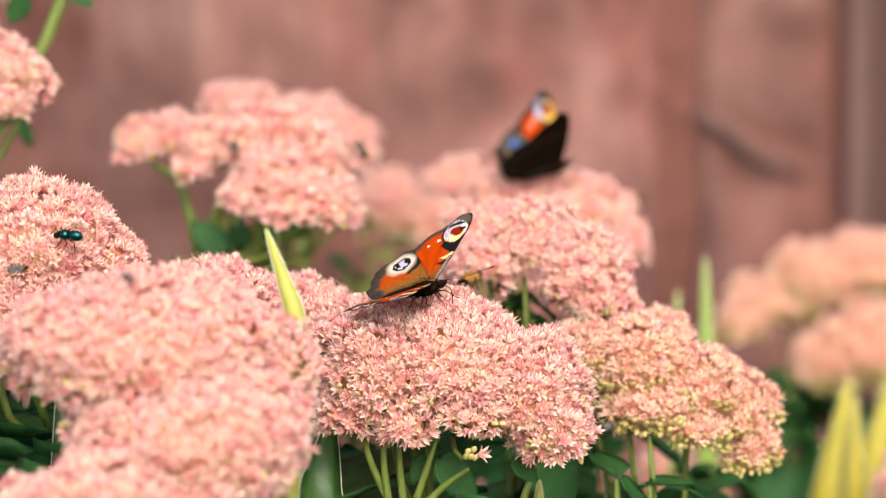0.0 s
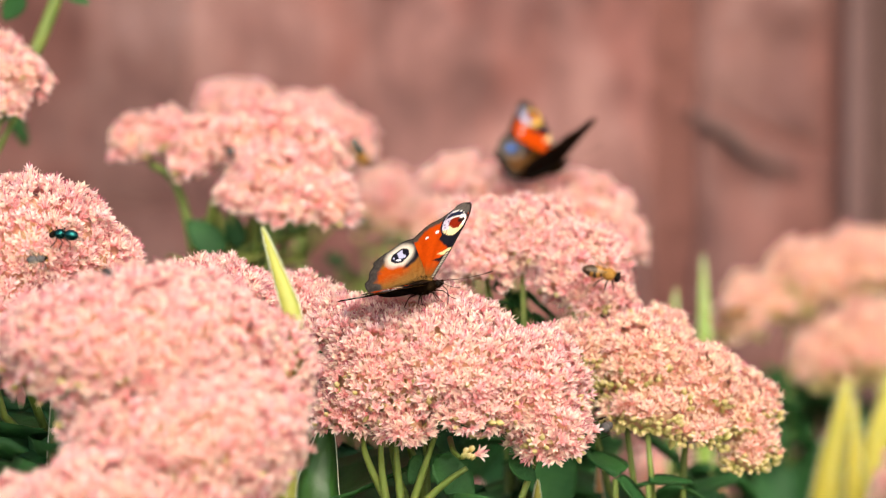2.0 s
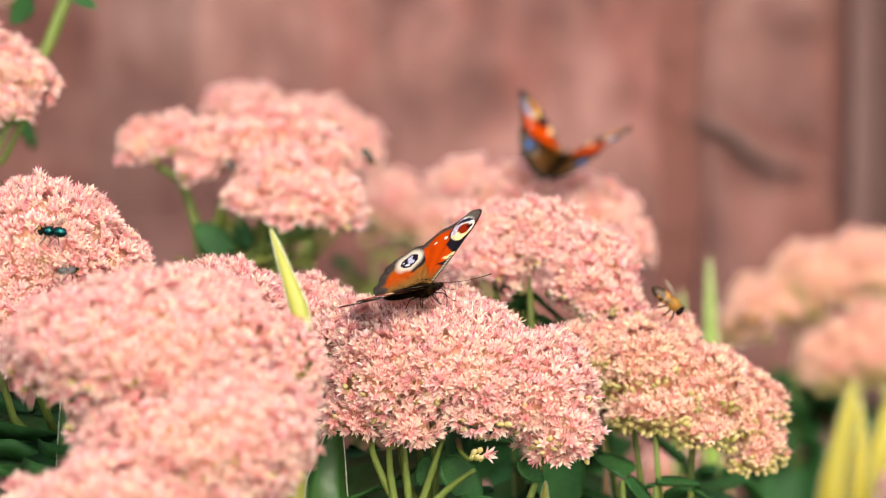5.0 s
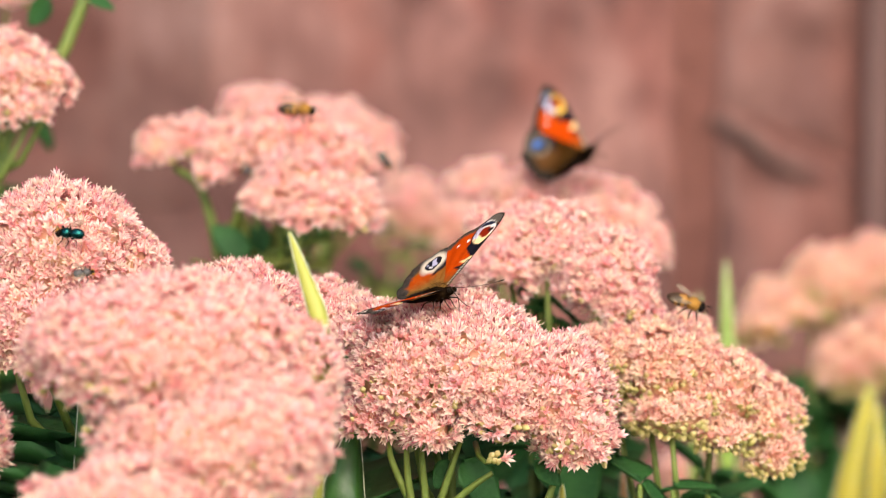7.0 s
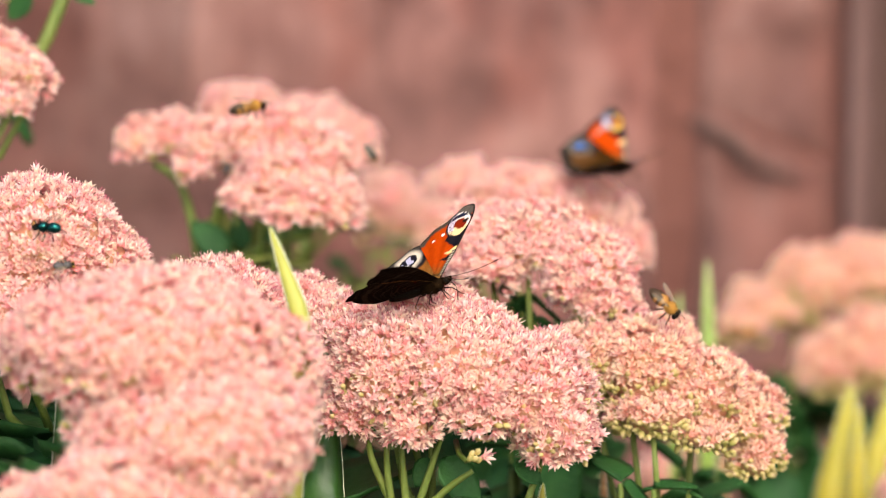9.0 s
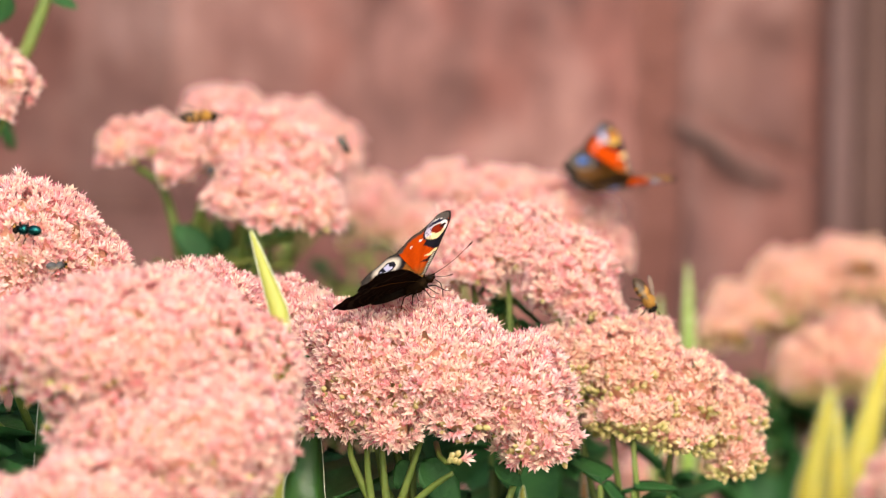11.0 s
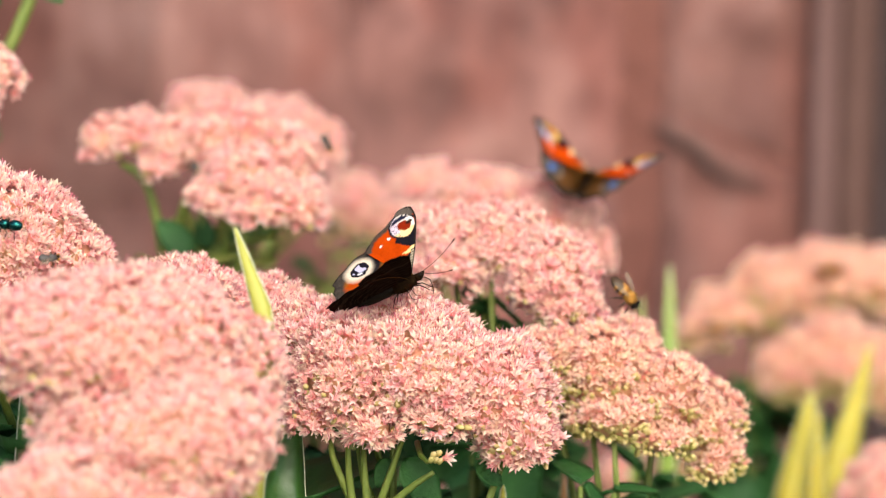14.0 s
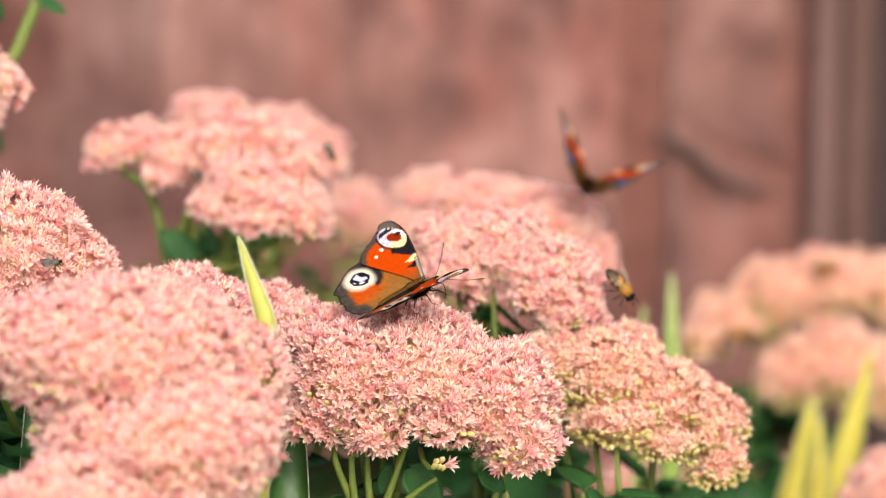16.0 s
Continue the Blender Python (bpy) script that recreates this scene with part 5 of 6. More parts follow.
# ---- what moves ----
def motions():
    walk(front_butterfly, [(0.0, pose(-0.00659, -0.00164, 0.37456, -0.3, -17.0, -25.3)),
        (0.5, pose(-0.00651, -0.00158, 0.37497, -0.2, -15.3, -23.9)),
        (1.0, pose(-0.00635, -0.00166, 0.37445, -0.1, -13.5, -26.9)),
        (1.5, pose(-0.00677, -0.00168, 0.37430, -0.1, -17.4, -26.6)),
        (2.0, pose(-0.00669, -0.00163, 0.37459, 0.2, -13.5, -28.9)),
        (2.5, pose(-0.00741, -0.00158, 0.37499, 0.4, -17.1, -30.1)),
        (3.0, pose(-0.00776, -0.00165, 0.37451, 0.4, -17.3, -33.8)),
        (3.5, pose(-0.00803, -0.00168, 0.37426, 0.6, -14.7, -32.9)),
        (4.0, pose(-0.00816, -0.00162, 0.37466, 0.7, -15.7, -33.4)),
        (6.5, pose(-0.00914, -0.00171, 0.37403, 0.3, -13.6, -44.1)),
        (7.0, pose(-0.00916, -0.00169, 0.37420, 0.3, -14.6, -46.0)),
        (7.5, pose(-0.00889, -0.00167, 0.37431, 0.2, -17.0, -47.9)),
        (8.0, pose(-0.00730, -0.00164, 0.37455, 0.4, -15.7, -38.3)),
        (8.2, pose(-0.00705, -0.00161, 0.37477, 0.4, -18.5, -35.6)),
        (10.5, pose(-0.00484, -0.00148, 0.37567, -0.7, -23.3, -24.6)),
        (11.0, pose(-0.00537, -0.00144, 0.37600, -0.6, -25.1, -22.9)),
        (11.5, pose(-0.00586, -0.00146, 0.37583, -0.6, -25.5, -22.9)),
        (12.0, pose(-0.00563, -0.00145, 0.37589, -0.6, -26.9, -20.9)),
        (12.5, pose(-0.00554, -0.00148, 0.37571, -0.7, -25.9, -20.2)),
        (13.0, pose(-0.00503, -0.00147, 0.37577, -0.7, -20.6, -17.6)),
        (13.3, pose(-0.00483, -0.00147, 0.37579, -0.7, -23.1, -13.4)),
        (13.6, pose(-0.00476, -0.00148, 0.37571, -0.8, -23.0, -11.4)),
        (14.0, pose(-0.00404, -0.00146, 0.37583, -0.9, -28.1, -6.8)),
        (14.6, pose(-0.00201, -0.00144, 0.37596, -0.8, -21.9, 11.2)),
        (14.9, pose(-0.00047, -0.00144, 0.37600, -0.8, -18.6, 18.2)),
        (15.2, pose(-0.00078, -0.00140, 0.37629, -0.6, -19.9, 20.2)),
        (15.5, pose(-0.00142, -0.00138, 0.37643, -0.3, -21.5, 19.2)),
        (16.0, pose(-0.00048, -0.00135, 0.37665, -0.6, -24.3, 19.2))])
    left = [(0.0, pose(0, 0, 0, 34)), (0.2, pose(0, 0, 0, 52)), (0.3, pose(0, 0, 0, 56)), (0.4, pose(0, 0, 0, 54)), (0.5, pose(0, 0, 0, 43)), (0.7, pose(0, 0, 0, 26)), (0.8, pose(0, 0, 0, 25)), (0.9, pose(0, 0, 0, 35)), (1.0, pose(0, 0, 0, 44)), (1.2, pose(0, 0, 0, 46)), (1.3, pose(0, 0, 0, 42)), (1.5, pose(0, 0, 0, 26)), (1.7, pose(0, 0, 0, 27)), (2.0, pose(0, 0, 0, 41)), (2.5, pose(0, 0, 0, 36)), (3.0, pose(0, 0, 0, 47)), (3.5, pose(0, 0, 0, 37)), (4.0, pose(0, 0, 0, 40)), (6.5, pose(0, 0, 0, 35)), (7.0, pose(0, 0, 0, 40)), (7.5, pose(0, 0, 0, 46)), (8.0, pose(0, 0, 0, 29)), (8.2, pose(0, 0, 0, 41)), (10.5, pose(0, 0, 0, 34)), (11.0, pose(0, 0, 0, 34)), (11.5, pose(0, 0, 0, 34)), (12.0, pose(0, 0, 0, 32)), (12.5, pose(0, 0, 0, 33)), (13.0, pose(0, 0, 0, 42)), (13.3, pose(0, 0, 0, 35)), (13.6, pose(0, 0, 0, 30)), (14.0, pose(0, 0, 0, 36)), (14.6, pose(0, 0, 0, 38)), (14.9, pose(0, 0, 0, 26)), (15.2, pose(0, 0, 0, 24)), (15.5, pose(0, 0, 0, 31)), (16.0, pose(0, 0, 0, 29))]
    right = [(0.0, pose(0, 0, 0, 1)), (0.2, pose(0, 0, 0, -50)), (0.3, pose(0, 0, 0, -56)), (0.4, pose(0, 0, 0, -50)), (0.5, pose(0, 0, 0, -13)), (0.7, pose(0, 0, 0, 0)), (0.8, pose(0, 0, 0, 2)), (0.9, pose(0, 0, 0, -8)), (1.0, pose(0, 0, 0, -16)), (1.2, pose(0, 0, 0, -24)), (1.3, pose(0, 0, 0, -16)), (1.5, pose(0, 0, 0, 6)), (1.7, pose(0, 0, 0, 3)), (2.0, pose(0, 0, 0, -4)), (2.5, pose(0, 0, 0, 0)), (3.0, pose(0, 0, 0, -13)), (3.5, pose(0, 0, 0, 4)), (4.0, pose(0, 0, 0, -1)), (6.5, pose(0, 0, 0, 3)), (7.0, pose(0, 0, 0, 5)), (7.5, pose(0, 0, 0, -4)), (8.0, pose(0, 0, 0, 5)), (8.2, pose(0, 0, 0, -16)), (10.5, pose(0, 0, 0, -8)), (11.0, pose(0, 0, 0, -10)), (11.5, pose(0, 0, 0, -11)), (12.0, pose(0, 0, 0, -11)), (12.5, pose(0, 0, 0, -14)), (13.0, pose(0, 0, 0, -24)), (13.3, pose(0, 0, 0, -19)), (13.6, pose(0, 0, 0, -13)), (14.0, pose(0, 0, 0, -18)), (14.6, pose(0, 0, 0, -30)), (14.9, pose(0, 0, 0, -13)), (15.2, pose(0, 0, 0, -15)), (15.5, pose(0, 0, 0, -26)), (16.0, pose(0, 0, 0, -13))]
    for feeler in front_butterfly.children_recursive:
        if feeler.get("feeler") == 1:
            walk(feeler, [(t, pose(0.008, 0.0005, 0.0003, 0, lift, turn)) for t, lift, turn in ((0.0, 9, 30), (3.0, 12, 32), (8.2, 11, 36), (10.5, -4, 26), (12.0, -11, 24), (13.0, 2, 28), (14.0, -6, 34), (14.6, -14, 38), (15.2, -12, 45), (16.0, -12, 48))])
        if feeler.get("feeler") == -1:
            walk(feeler, [(t, pose(0.008, -0.0005, 0.0003, 0, lift, turn)) for t, lift, turn in ((0.0, 20, -40), (8.2, 20, -36), (12.0, 20, -45), (14.6, 20, -45), (16.0, 25, -44))])
    for wing in wings_of(front_butterfly, 1):
        walk(wing, left)
    for wing in wings_of(front_butterfly, -1):
        walk(wing, right)
    walk(rear_butterfly, [(0.0, pose(0.03489, 0.18218, 0.38622, 0.9, -18.0, 8.9)),
        (0.3, pose(0.03563, 0.18214, 0.38597, 0.9, -17.9, 4.6)),
        (0.6, pose(0.03588, 0.18214, 0.38593, 0.8, -19.0, 21.4)),
        (0.9, pose(0.03640, 0.18208, 0.38555, 0.5, -18.9, 26.7)),
        (1.2, pose(0.03532, 0.18211, 0.38577, 1.0, -18.8, 25.6)),
        (1.5, pose(0.03607, 0.18210, 0.38564, 0.6, -18.5, 26.3)),
        (1.8, pose(0.03560, 0.18208, 0.38552, 0.6, -19.0, 26.9)),
        (2.1, pose(0.03611, 0.18213, 0.38585, 0.5, -13.6, 37.7)),
        (2.4, pose(0.03616, 0.18207, 0.38548, 0.9, -12.6, 37.9)),
        (2.7, pose(0.03621, 0.18205, 0.38532, 1.5, -11.8, 42.0)),
        (3.0, pose(0.03582, 0.18206, 0.38540, 1.8, -12.7, 47.0)),
        (3.3, pose(0.03589, 0.18215, 0.38603, 2.0, -16.8, 52.0)),
        (3.6, pose(0.03664, 0.18222, 0.38655, 1.3, -18.4, 60.0)),
        (4.2, pose(0.03680, 0.18234, 0.38739, -0.1, -20.3, 67.0)),
        (6.5, pose(0.03739, 0.18273, 0.39013, 2.4, -23.0, 44.0)),
        (7.0, pose(0.03747, 0.18278, 0.39050, 2.3, -32.1, 26.2)),
        (7.5, pose(0.04342, 0.18271, 0.39002, 0.9, -11.8, 17.8)),
        (8.0, pose(0.05014, 0.18254, 0.38879, -0.9, 1.5, 10.3)),
        (8.2, pose(0.05053, 0.18252, 0.38865, -1.2, -3.7, 8.0)),
        (10.5, pose(0.06347, 0.18189, 0.38419, -3.9, -11.5, 21.7)),
        (11.0, pose(0.06286, 0.18189, 0.38417, -3.7, -9.6, 23.5)),
        (11.5, pose(0.06060, 0.18194, 0.38454, -3.6, -18.8, 46.8)),
        (12.0, pose(0.06099, 0.18186, 0.38396, -4.5, -17.1, 46.7)),
        (12.5, pose(0.06028, 0.18181, 0.38362, -5.3, -21.0, 50.3)),
        (13.0, pose(0.05985, 0.18181, 0.38359, -5.9, -18.5, 71.9)),
        (13.5, pose(0.05855, 0.18186, 0.38395, -5.7, -24.4, 79.0)),
        (14.0, pose(0.05756, 0.18195, 0.38457, -5.3, -22.0, 68.3)),
        (14.5, pose(0.05955, 0.18190, 0.38422, -4.5, -6.3, 47.8)),
        (15.0, pose(0.05982, 0.18202, 0.38508, -3.6, -2.0, 51.9)),
        (15.5, pose(0.05890, 0.18205, 0.38533, -2.3, -5.0, 67.6)),
        (16.0, pose(0.05745, 0.18210, 0.38564, -1.0, -8.6, 80.7))])
    left = [(0.0, pose(0, 0, 0, 63)), (0.3, pose(0, 0, 0, 47)), (0.6, pose(0, 0, 0, 59)), (0.9, pose(0, 0, 0, 20)), (1.2, pose(0, 0, 0, 60)), (1.5, pose(0, 0, 0, 61)), (1.8, pose(0, 0, 0, 41)), (2.1, pose(0, 0, 0, 51)), (2.4, pose(0, 0, 0, 44)), (2.7, pose(0, 0, 0, 49)), (3.0, pose(0, 0, 0, 40)), (3.3, pose(0, 0, 0, 64)), (3.6, pose(0, 0, 0, 56)), (4.2, pose(0, 0, 0, 54)), (6.5, pose(0, 0, 0, 75)), (7.0, pose(0, 0, 0, 60)), (7.5, pose(0, 0, 0, 64)), (8.0, pose(0, 0, 0, 43)), (8.2, pose(0, 0, 0, 42)), (10.5, pose(0, 0, 0, 45)), (11.0, pose(0, 0, 0, 43)), (11.5, pose(0, 0, 0, 42)), (12.0, pose(0, 0, 0, 46)), (12.5, pose(0, 0, 0, 62)), (13.0, pose(0, 0, 0, 83)), (13.5, pose(0, 0, 0, 71)), (14.0, pose(0, 0, 0, 52)), (14.5, pose(0, 0, 0, 64)), (15.0, pose(0, 0, 0, 62)), (15.5, pose(0, 0, 0, 67)), (16.0, pose(0, 0, 0, 69))]
    right = [(0.0, pose(0, 0, 0, -49)), (0.3, pose(0, 0, 0, -18)), (0.6, pose(0, 0, 0, -45)), (0.9, pose(0, 0, 0, -15)), (1.2, pose(0, 0, 0, -54)), (1.5, pose(0, 0, 0, -44)), (1.8, pose(0, 0, 0, -22)), (2.1, pose(0, 0, 0, -48)), (2.4, pose(0, 0, 0, -38)), (2.7, pose(0, 0, 0, -42)), (3.0, pose(0, 0, 0, -12)), (3.3, pose(0, 0, 0, -38)), (3.6, pose(0, 0, 0, -27)), (4.2, pose(0, 0, 0, -24)), (6.5, pose(0, 0, 0, -26)), (7.0, pose(0, 0, 0, -28)), (7.5, pose(0, 0, 0, -30)), (8.0, pose(0, 0, 0, -31)), (8.2, pose(0, 0, 0, -27)), (10.5, pose(0, 0, 0, -1)), (11.0, pose(0, 0, 0, -1)), (11.5, pose(0, 0, 0, -9)), (12.0, pose(0, 0, 0, -8)), (12.5, pose(0, 0, 0, -3)), (13.0, pose(0, 0, 0, -3)), (13.5, pose(0, 0, 0, -21)), (14.0, pose(0, 0, 0, -12)), (14.5, pose(0, 0, 0, -0)), (15.0, pose(0, 0, 0, -8)), (15.5, pose(0, 0, 0, -12)), (16.0, pose(0, 0, 0, -16))]
    for wing in wings_of(rear_butterfly, 1):
        walk(wing, left)
    for wing in wings_of(rear_butterfly, -1):
        walk(wing, right)
    walk(bees[0], [(0.0, pose(0.0079, 0.0392, 0.3692, 0, 10, 240)),
        (0.2, pose(0.0259, 0.0795, 0.3613, 0, 0, 160)),
        (0.4, pose(0.0300, 0.0350, 0.3705, 60, 0, 100)),
        (0.7, pose(0.0306, 0.0350, 0.3730, 60, 0, 95)),
        (1.0, pose(0.0318, 0.0350, 0.3736, 60, 0, 80)),
        (1.3, pose(0.0355, 0.0360, 0.3733, 40, 0, 40)),
        (1.5, pose(0.0414, 0.0392, 0.3714, 30, 0, 25)),
        (1.8, pose(0.0458, 0.0398, 0.3720, 30, 0, 20)),
        (2.0, pose(0.0477, 0.0398, 0.3705, 30, 15, -10)),
        (2.3, pose(0.0520, 0.0412, 0.3689, 30, 10, -5)),
        (2.5, pose(0.0551, 0.0432, 0.3676, 30, 10, -5)),
        (2.8, pose(0.0577, 0.0351, 0.3693, 30, 10, 0)),
        (3.0, pose(0.0586, 0.0351, 0.3694, 30, 10, 5)),
        (3.3, pose(0.0619, 0.0346, 0.3661, 40, 45, 0)),
        (3.5, pose(0.0626, 0.0344, 0.3646, 40, 55, 0)),
        (4.0, pose(0.0628, 0.0344, 0.3642, 40, 55, 0)),
        (6.5, pose(0.0650, 0.0343, 0.3639, 40, 20, -10)),
        (7.0, pose(0.0647, 0.0344, 0.3646, 40, 20, -10)),
        (7.5, pose(0.0640, 0.0344, 0.3644, 40, 30, -10)),
        (8.0, pose(0.0628, 0.0343, 0.3637, 40, 40, -10)),
        (10.5, pose(0.0631, 0.0346, 0.3658, 40, 50, -10)),
        (11.0, pose(0.0626, 0.0348, 0.3670, 40, 60, -10)),
        (11.5, pose(0.0624, 0.0347, 0.3664, 40, 60, -10)),
        (12.0, pose(0.0621, 0.0345, 0.3652, 40, 60, -10)),
        (12.5, pose(0.0626, 0.0348, 0.3673, 40, 60, -10)),
        (13.0, pose(0.0620, 0.0349, 0.3680, 40, 50, -10)),
        (13.5, pose(0.0620, 0.0349, 0.3676, 40, 50, -10)),
        (14.0, pose(0.0622, 0.0349, 0.3682, 40, 50, -10)),
        (14.5, pose(0.0625, 0.0350, 0.3687, 40, 50, -10)),
        (15.0, pose(0.0617, 0.0351, 0.3694, 40, 50, -10)),
        (15.5, pose(0.0617, 0.0351, 0.3696, 40, 50, -10)),
        (16.0, pose(0.0603, 0.0355, 0.3723, 40, 50, -10))])
    walk(bees[1], [(0.0, pose(0.0075, 0.1396, 0.3767, 0, 10, -70)),
        (0.4, pose(0.0063, 0.1069, 0.3796, 0, 10, -70)),
        (0.7, pose(0.0073, 0.1073, 0.3821, 0, 10, -80)),
        (1.0, pose(0.0103, 0.1075, 0.3838, 0, 10, -60)),
        (1.2, pose(0.0120, 0.1241, 0.3841, 0, 0, -60)),
        (1.4, pose(-0.0049, 0.1661, 0.3884, 0, 0, 170)),
        (1.5, pose(-0.0203, 0.1426, 0.3974, 0, 20, -10)),
        (2.0, pose(-0.0269, 0.2070, 0.3846, 20, 30, -20)),
        (2.5, pose(-0.0262, 0.2071, 0.3850, 20, 40, -10)),
        (3.0, pose(-0.0256, 0.2069, 0.3839, 20, 55, -20)),
        (3.5, pose(-0.0290, 0.2074, 0.3877, 20, 55, -20)),
        (4.0, pose(-0.0358, 0.2081, 0.3924, 20, 30, -20)),
        (6.5, pose(-0.0428, 0.0991, 0.4123, 20, 40, -10)),
        (7.0, pose(-0.0501, 0.0993, 0.4137, 20, 5, 0)),
        (7.5, pose(-0.0511, 0.0993, 0.4139, 20, 5, 0)),
        (8.0, pose(-0.0533, 0.0994, 0.4146, 20, 0, 0)),
        (10.5, pose(-0.0666, 0.0989, 0.4106, 20, -10, 10)),
        (11.0, pose(-0.0684, 0.0990, 0.4113, 20, 0, 0)),
        (11.3, pose(-0.0694, 0.1031, 0.4110, 20, 0, 0)),
        (11.5, pose(-0.0829, 0.0958, 0.4186, 0, 0, 160)),
        (11.7, pose(-0.1072, 0.0721, 0.4266, 0, 0, 155)),
        (12.0, pose(-0.1497, 0.0893, 0.4305, 20, 0, 150)),
        (16.0, pose(-0.1460, 0.0877, 0.4316, 20, 0, 150))])
    walk(bees[2], [(0.0, pose(0.0633, 0.2377, 0.3673, 0, 0, 20)),
        (0.3, pose(0.0645, 0.2378, 0.3677, 0, 0, 20)),
        (0.6, pose(0.0655, 0.2373, 0.3643, 0, 0, 20)),
        (0.9, pose(0.0639, 0.2377, 0.3670, 0, 0, 20)),
        (1.2, pose(0.0678, 0.2592, 0.3729, 0, 0, 30)),
        (1.5, pose(0.0786, 0.2816, 0.3560, 0, 0, 0)),
        (2.0, pose(0.1066, 0.3242, 0.3142, 0, 0, -20)),
        (2.5, pose(0.1076, 0.3230, 0.3135, 0, 0, -20)),
        (3.5, pose(0.1099, 0.3255, 0.3156, 0, 0, -20)),
        (6.5, pose(0.1104, 0.3207, 0.3096, 0, 0, -30)),
        (8.0, pose(0.1087, 0.3207, 0.3093, 0, 0, -30)),
        (11.0, pose(0.1115, 0.3206, 0.3092, 0, 0, -30)),
        (12.0, pose(0.1105, 0.3210, 0.3107, 0, 0, -30)),
        (13.0, pose(0.1112, 0.3303, 0.3170, 0, 0, -60)),
        (13.5, pose(0.1133, 0.3224, 0.3128, 0, 0, -60)),
        (14.0, pose(0.1129, 0.3223, 0.3129, 0, 0, -30)),
        (14.5, pose(0.1186, 0.3246, 0.3121, 0, 0, -30)),
        (16.0, pose(0.1191, 0.3253, 0.3120, 0, 0, -30))])
    walk(bees[3], [(0.0, pose(0.2006, 0.3427, 0.3484, 0, 0, 160)),
        (9.8, pose(0.2006, 0.3430, 0.3510, 0, 0, 160)),
        (10.4, pose(0.1617, 0.3323, 0.3353, 20, 0, 170)),
        (11.0, pose(0.1575, 0.3304, 0.3335, 20, 0, 170)),
        (11.5, pose(0.1582, 0.3312, 0.3342, 20, 0, 170)),
        (12.0, pose(0.1557, 0.3318, 0.3339, 20, 0, 175)),
        (12.5, pose(0.1554, 0.3318, 0.3340, 20, 0, 175)),
        (13.0, pose(0.1529, 0.3323, 0.3334, 20, 0, 175)),
        (14.0, pose(0.1532, 0.3325, 0.3336, 20, 0, -150)),
        (15.0, pose(0.1533, 0.3345, 0.3350, 20, 0, -150)),
        (16.0, pose(0.1519, 0.3374, 0.3358, 20, 0, -150))])
    walk(flies[0], [(0.0, pose(-0.1044, -0.0262, 0.3917, 55, 0, 160)),
        (0.5, pose(-0.1047, -0.0262, 0.3912, 55, 0, 160)),
        (1.0, pose(-0.1044, -0.0260, 0.3910, 55, 0, 160)),
        (1.5, pose(-0.1046, -0.0262, 0.3910, 55, 0, 160)),
        (2.0, pose(-0.1044, -0.0263, 0.3915, 55, 0, 160)),
        (2.5, pose(-0.1043, -0.0261, 0.3920, 55, 0, 160)),
        (3.0, pose(-0.1053, -0.0263, 0.3922, 55, 0, 160)),
        (3.5, pose(-0.1070, -0.0266, 0.3929, 55, 0, 160)),
        (4.0, pose(-0.1092, -0.0271, 0.3930, 55, 0, 160)),
        (6.5, pose(-0.1102, -0.0271, 0.3935, 55, 0, 160)),
        (7.0, pose(-0.1101, -0.0271, 0.3933, 55, 0, 160)),
        (8.0, pose(-0.1106, -0.0271, 0.3934, 55, 0, 160)),
        (10.5, pose(-0.1110, -0.0271, 0.3935, 55, 0, 160)),
        (12.0, pose(-0.1116, -0.0271, 0.3936, 55, 0, 160)),
        (14.0, pose(-0.1120, -0.0272, 0.3934, 55, 0, 160)),
        (15.0, pose(-0.1157, -0.0267, 0.3945, 55, 0, 160)),
        (16.0, pose(-0.1193, -0.0260, 0.3950, 55, 0, 160))])
    walk(flies[1], [(0.0, pose(-0.1170, -0.0290, 0.3833, 55, 0, 20)),
        (0.5, pose(-0.1166, -0.0286, 0.3831, 55, 0, 20)),
        (1.0, pose(-0.1165, -0.0286, 0.3830, 55, 0, 20)),
        (1.5, pose(-0.1145, -0.0284, 0.3858, 55, 0, 20)),
        (2.0, pose(-0.1104, -0.0283, 0.3856, 55, 0, 20)),
        (2.5, pose(-0.1104, -0.0283, 0.3858, 55, 0, 20)),
        (3.0, pose(-0.1100, -0.0282, 0.3858, 55, 0, 20)),
        (3.5, pose(-0.1054, -0.0268, 0.3836, 55, 0, 20)),
        (4.0, pose(-0.1045, -0.0263, 0.3830, 55, 0, 20)),
        (6.5, pose(-0.1051, -0.0266, 0.3829, 55, 0, 20)),
        (8.0, pose(-0.1056, -0.0268, 0.3832, 55, 0, 20)),
        (13.0, pose(-0.0999, -0.0243, 0.3845, 55, 0, 20)),
        (14.0, pose(-0.0998, -0.0240, 0.3846, 55, 0, 20)),
        (16.0, pose(-0.1002, -0.0244, 0.3859, 55, 0, 20))])
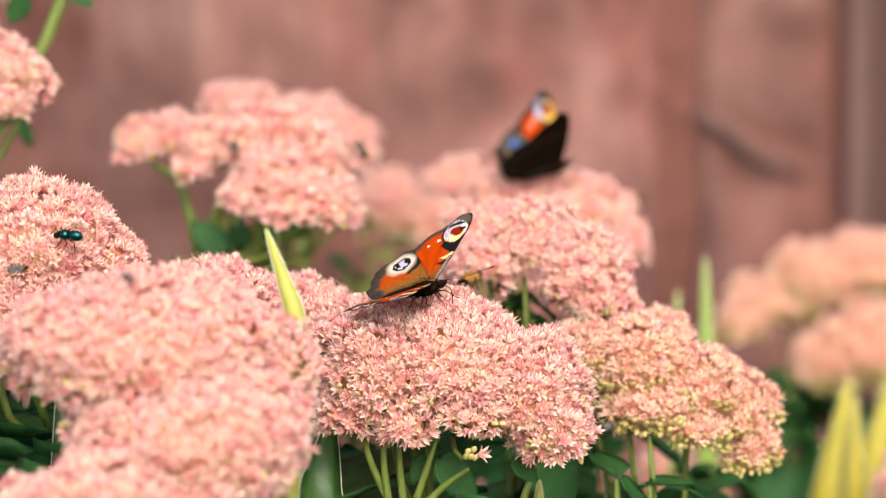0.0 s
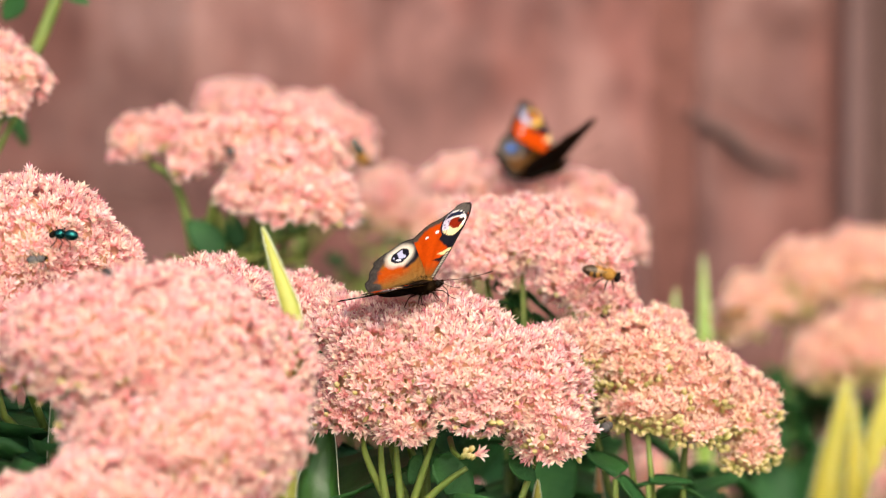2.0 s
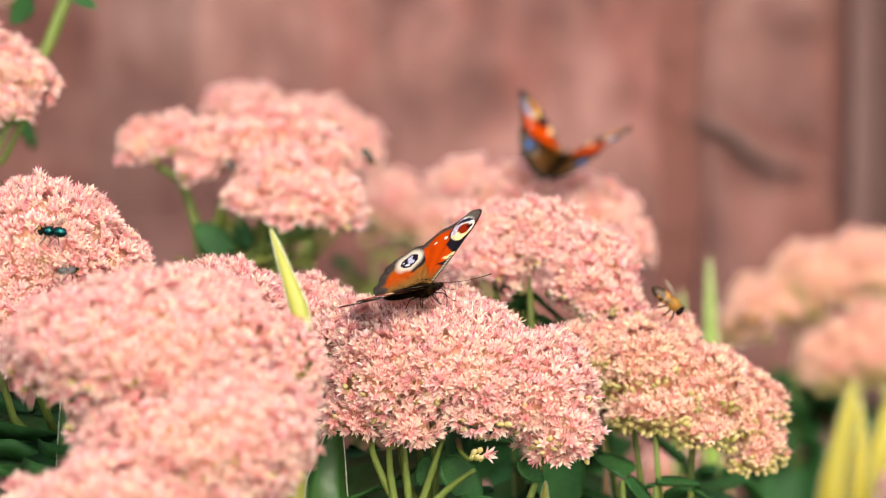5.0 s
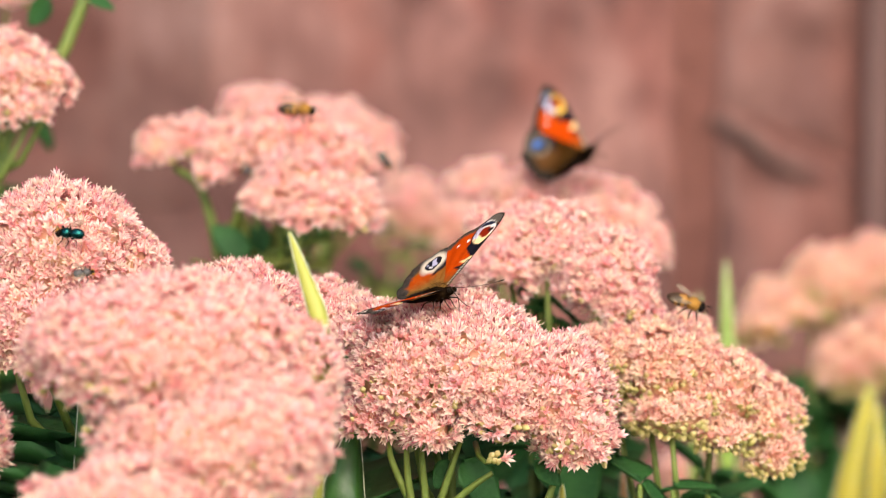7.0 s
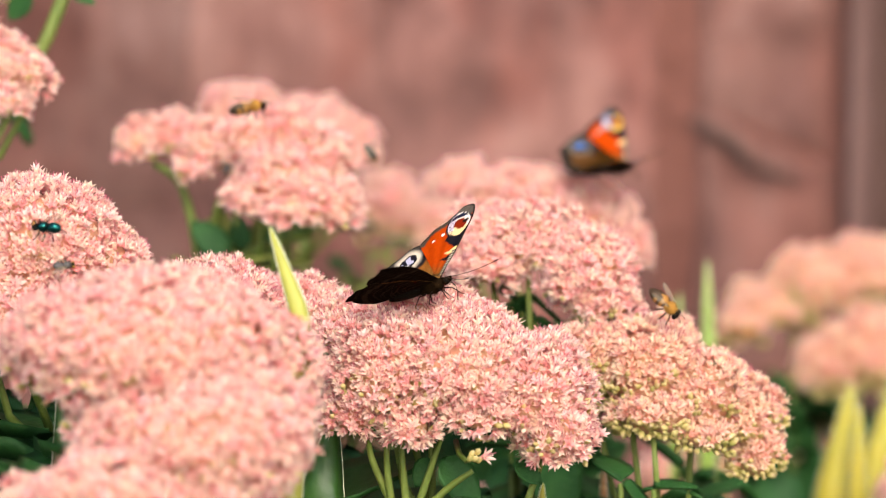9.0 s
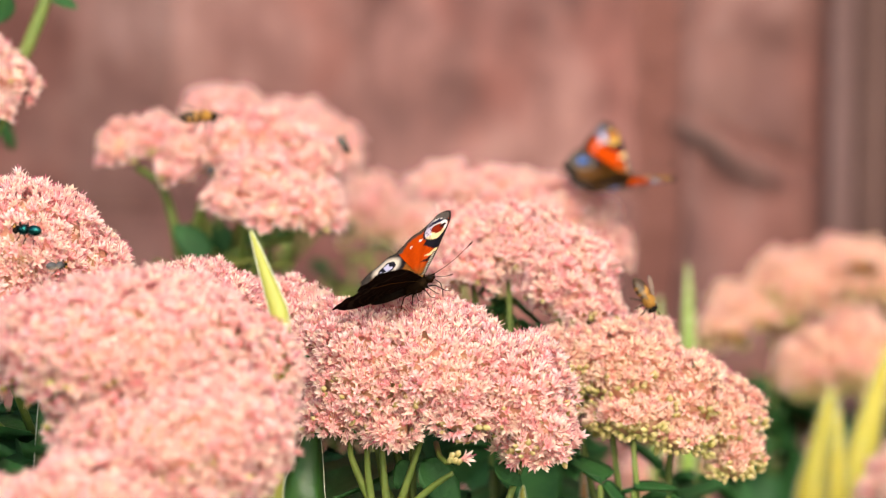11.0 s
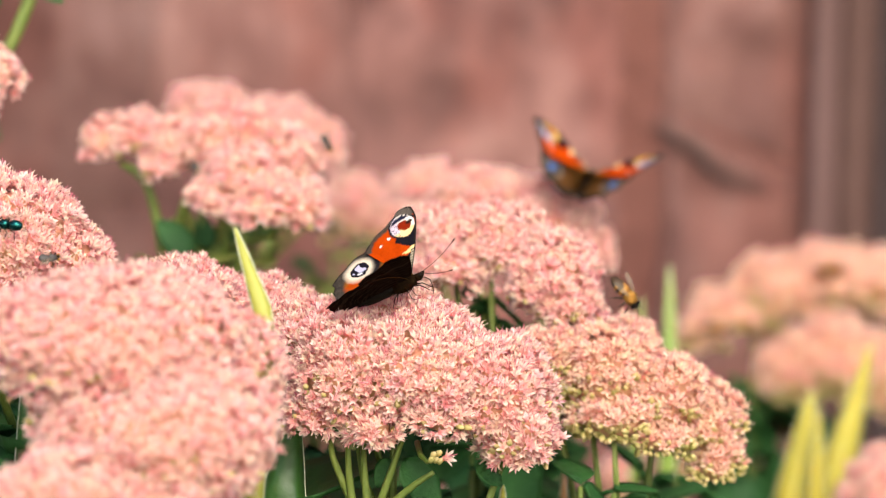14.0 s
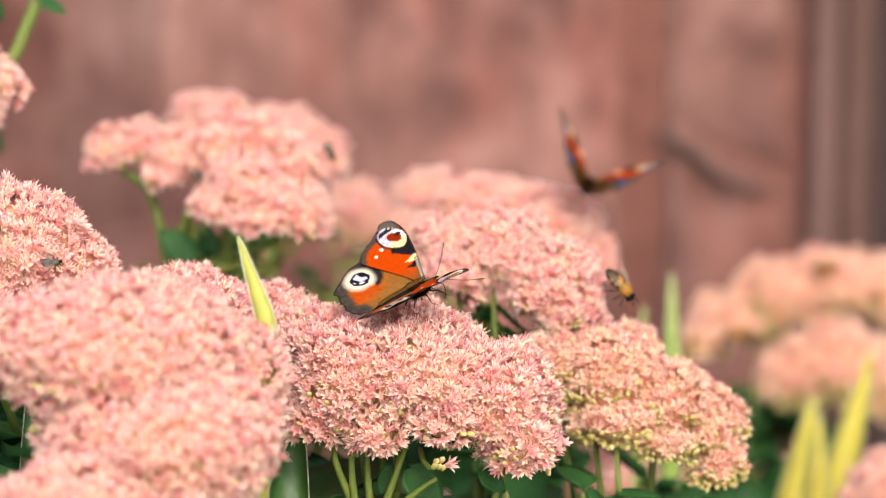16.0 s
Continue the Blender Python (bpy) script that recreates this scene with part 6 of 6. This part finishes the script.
    walk(flies[2], [(0.0, pose(-0.0824, -0.0955, 0.3904, 40, 0, 120)),
        (0.5, pose(-0.0833, -0.0953, 0.3903, 40, 0, 120)),
        (1.0, pose(-0.0839, -0.0927, 0.3909, 40, 0, 120)),
        (1.5, pose(-0.0852, -0.0917, 0.3913, 40, 0, 120)),
        (2.0, pose(-0.0873, -0.0907, 0.3911, 40, 0, 120)),
        (3.0, pose(-0.0871, -0.0893, 0.3913, 40, 0, 120)),
        (4.0, pose(-0.0892, -0.0860, 0.3914, 40, 0, 120)),
        (6.5, pose(-0.1081, 0.1207, 0.3631, 40, 0, 120)),
        (7.0, pose(-0.1080, 0.1208, 0.3634, 40, 0, 120)),
        (8.0, pose(-0.1081, 0.1209, 0.3640, 40, 0, 120)),
        (10.5, pose(-0.1062, 0.1209, 0.3639, 40, 0, 120)),
        (12.0, pose(-0.1056, 0.1209, 0.3643, 40, 0, 120)),
        (14.0, pose(-0.1062, 0.1209, 0.3639, 40, 0, 120)),
        (16.0, pose(-0.1059, 0.1210, 0.3650, 40, 0, 120))])
    walk(flies[3], [(0.0, pose(-0.0657, 0.1240, 0.3994, 60, 0, 80)),
        (0.5, pose(-0.0659, 0.1239, 0.3994, 60, 0, 80)),
        (1.0, pose(-0.0654, 0.1242, 0.3977, 60, 0, 80)),
        (1.5, pose(-0.0656, 0.1240, 0.3983, 60, 0, 80)),
        (2.0, pose(-0.0661, 0.1239, 0.3975, 60, 0, 80)),
        (3.0, pose(-0.0663, 0.1240, 0.3968, 60, 0, 80)),
        (4.0, pose(-0.0669, 0.1244, 0.3951, 60, 0, 80)),
        (6.5, pose(-0.0688, 0.1247, 0.3936, 60, 0, 80)),
        (7.0, pose(-0.0683, 0.1251, 0.3931, 60, 0, 80)),
        (8.0, pose(-0.0689, 0.1263, 0.3918, 60, 0, 80)),
        (10.5, pose(-0.0683, 0.1253, 0.3930, 60, 0, 80)),
        (13.0, pose(-0.0681, 0.1255, 0.3928, 60, 0, 80)),
        (16.0, pose(-0.0681, 0.1252, 0.3932, 60, 0, 80))])
    walk(flies[4], [(0.0, pose(-0.0262, 0.1338, 0.3972, 40, 60, 0)),
        (1.0, pose(-0.0265, 0.1339, 0.3978, 40, 60, 0)),
        (6.5, pose(-0.0251, 0.1335, 0.3950, 40, 60, 0)),
        (7.0, pose(-0.0256, 0.1335, 0.3950, 40, 60, 0)),
        (8.0, pose(-0.0241, 0.1336, 0.3956, 40, 60, 0)),
        (10.5, pose(-0.0254, 0.1341, 0.3989, 40, 60, 0)),
        (11.0, pose(-0.0266, 0.1342, 0.3999, 40, 60, 0)),
        (12.0, pose(-0.0267, 0.1342, 0.3999, 40, 60, 0)),
        (13.0, pose(-0.0271, 0.1342, 0.3998, 40, 60, 0)),
        (16.0, pose(-0.0269, 0.1342, 0.3997, 40, 60, 0))])
    walk(flies[5], [(0.0, pose(0.0454, -0.0033, 0.3349, 70, 0, 75)),
        (0.5, pose(0.0451, -0.0033, 0.3346, 70, 0, 75)),
        (1.5, pose(0.0460, -0.0031, 0.3361, 70, 0, 75)),
        (2.2, pose(0.0451, 0.0086, 0.3311, 70, 0, 75)),
        (3.0, pose(0.0424, 0.0324, 0.3240, 70, 0, 75)),
        (16.0, pose(0.0420, 0.0328, 0.3263, 70, 0, 75))])


motions()
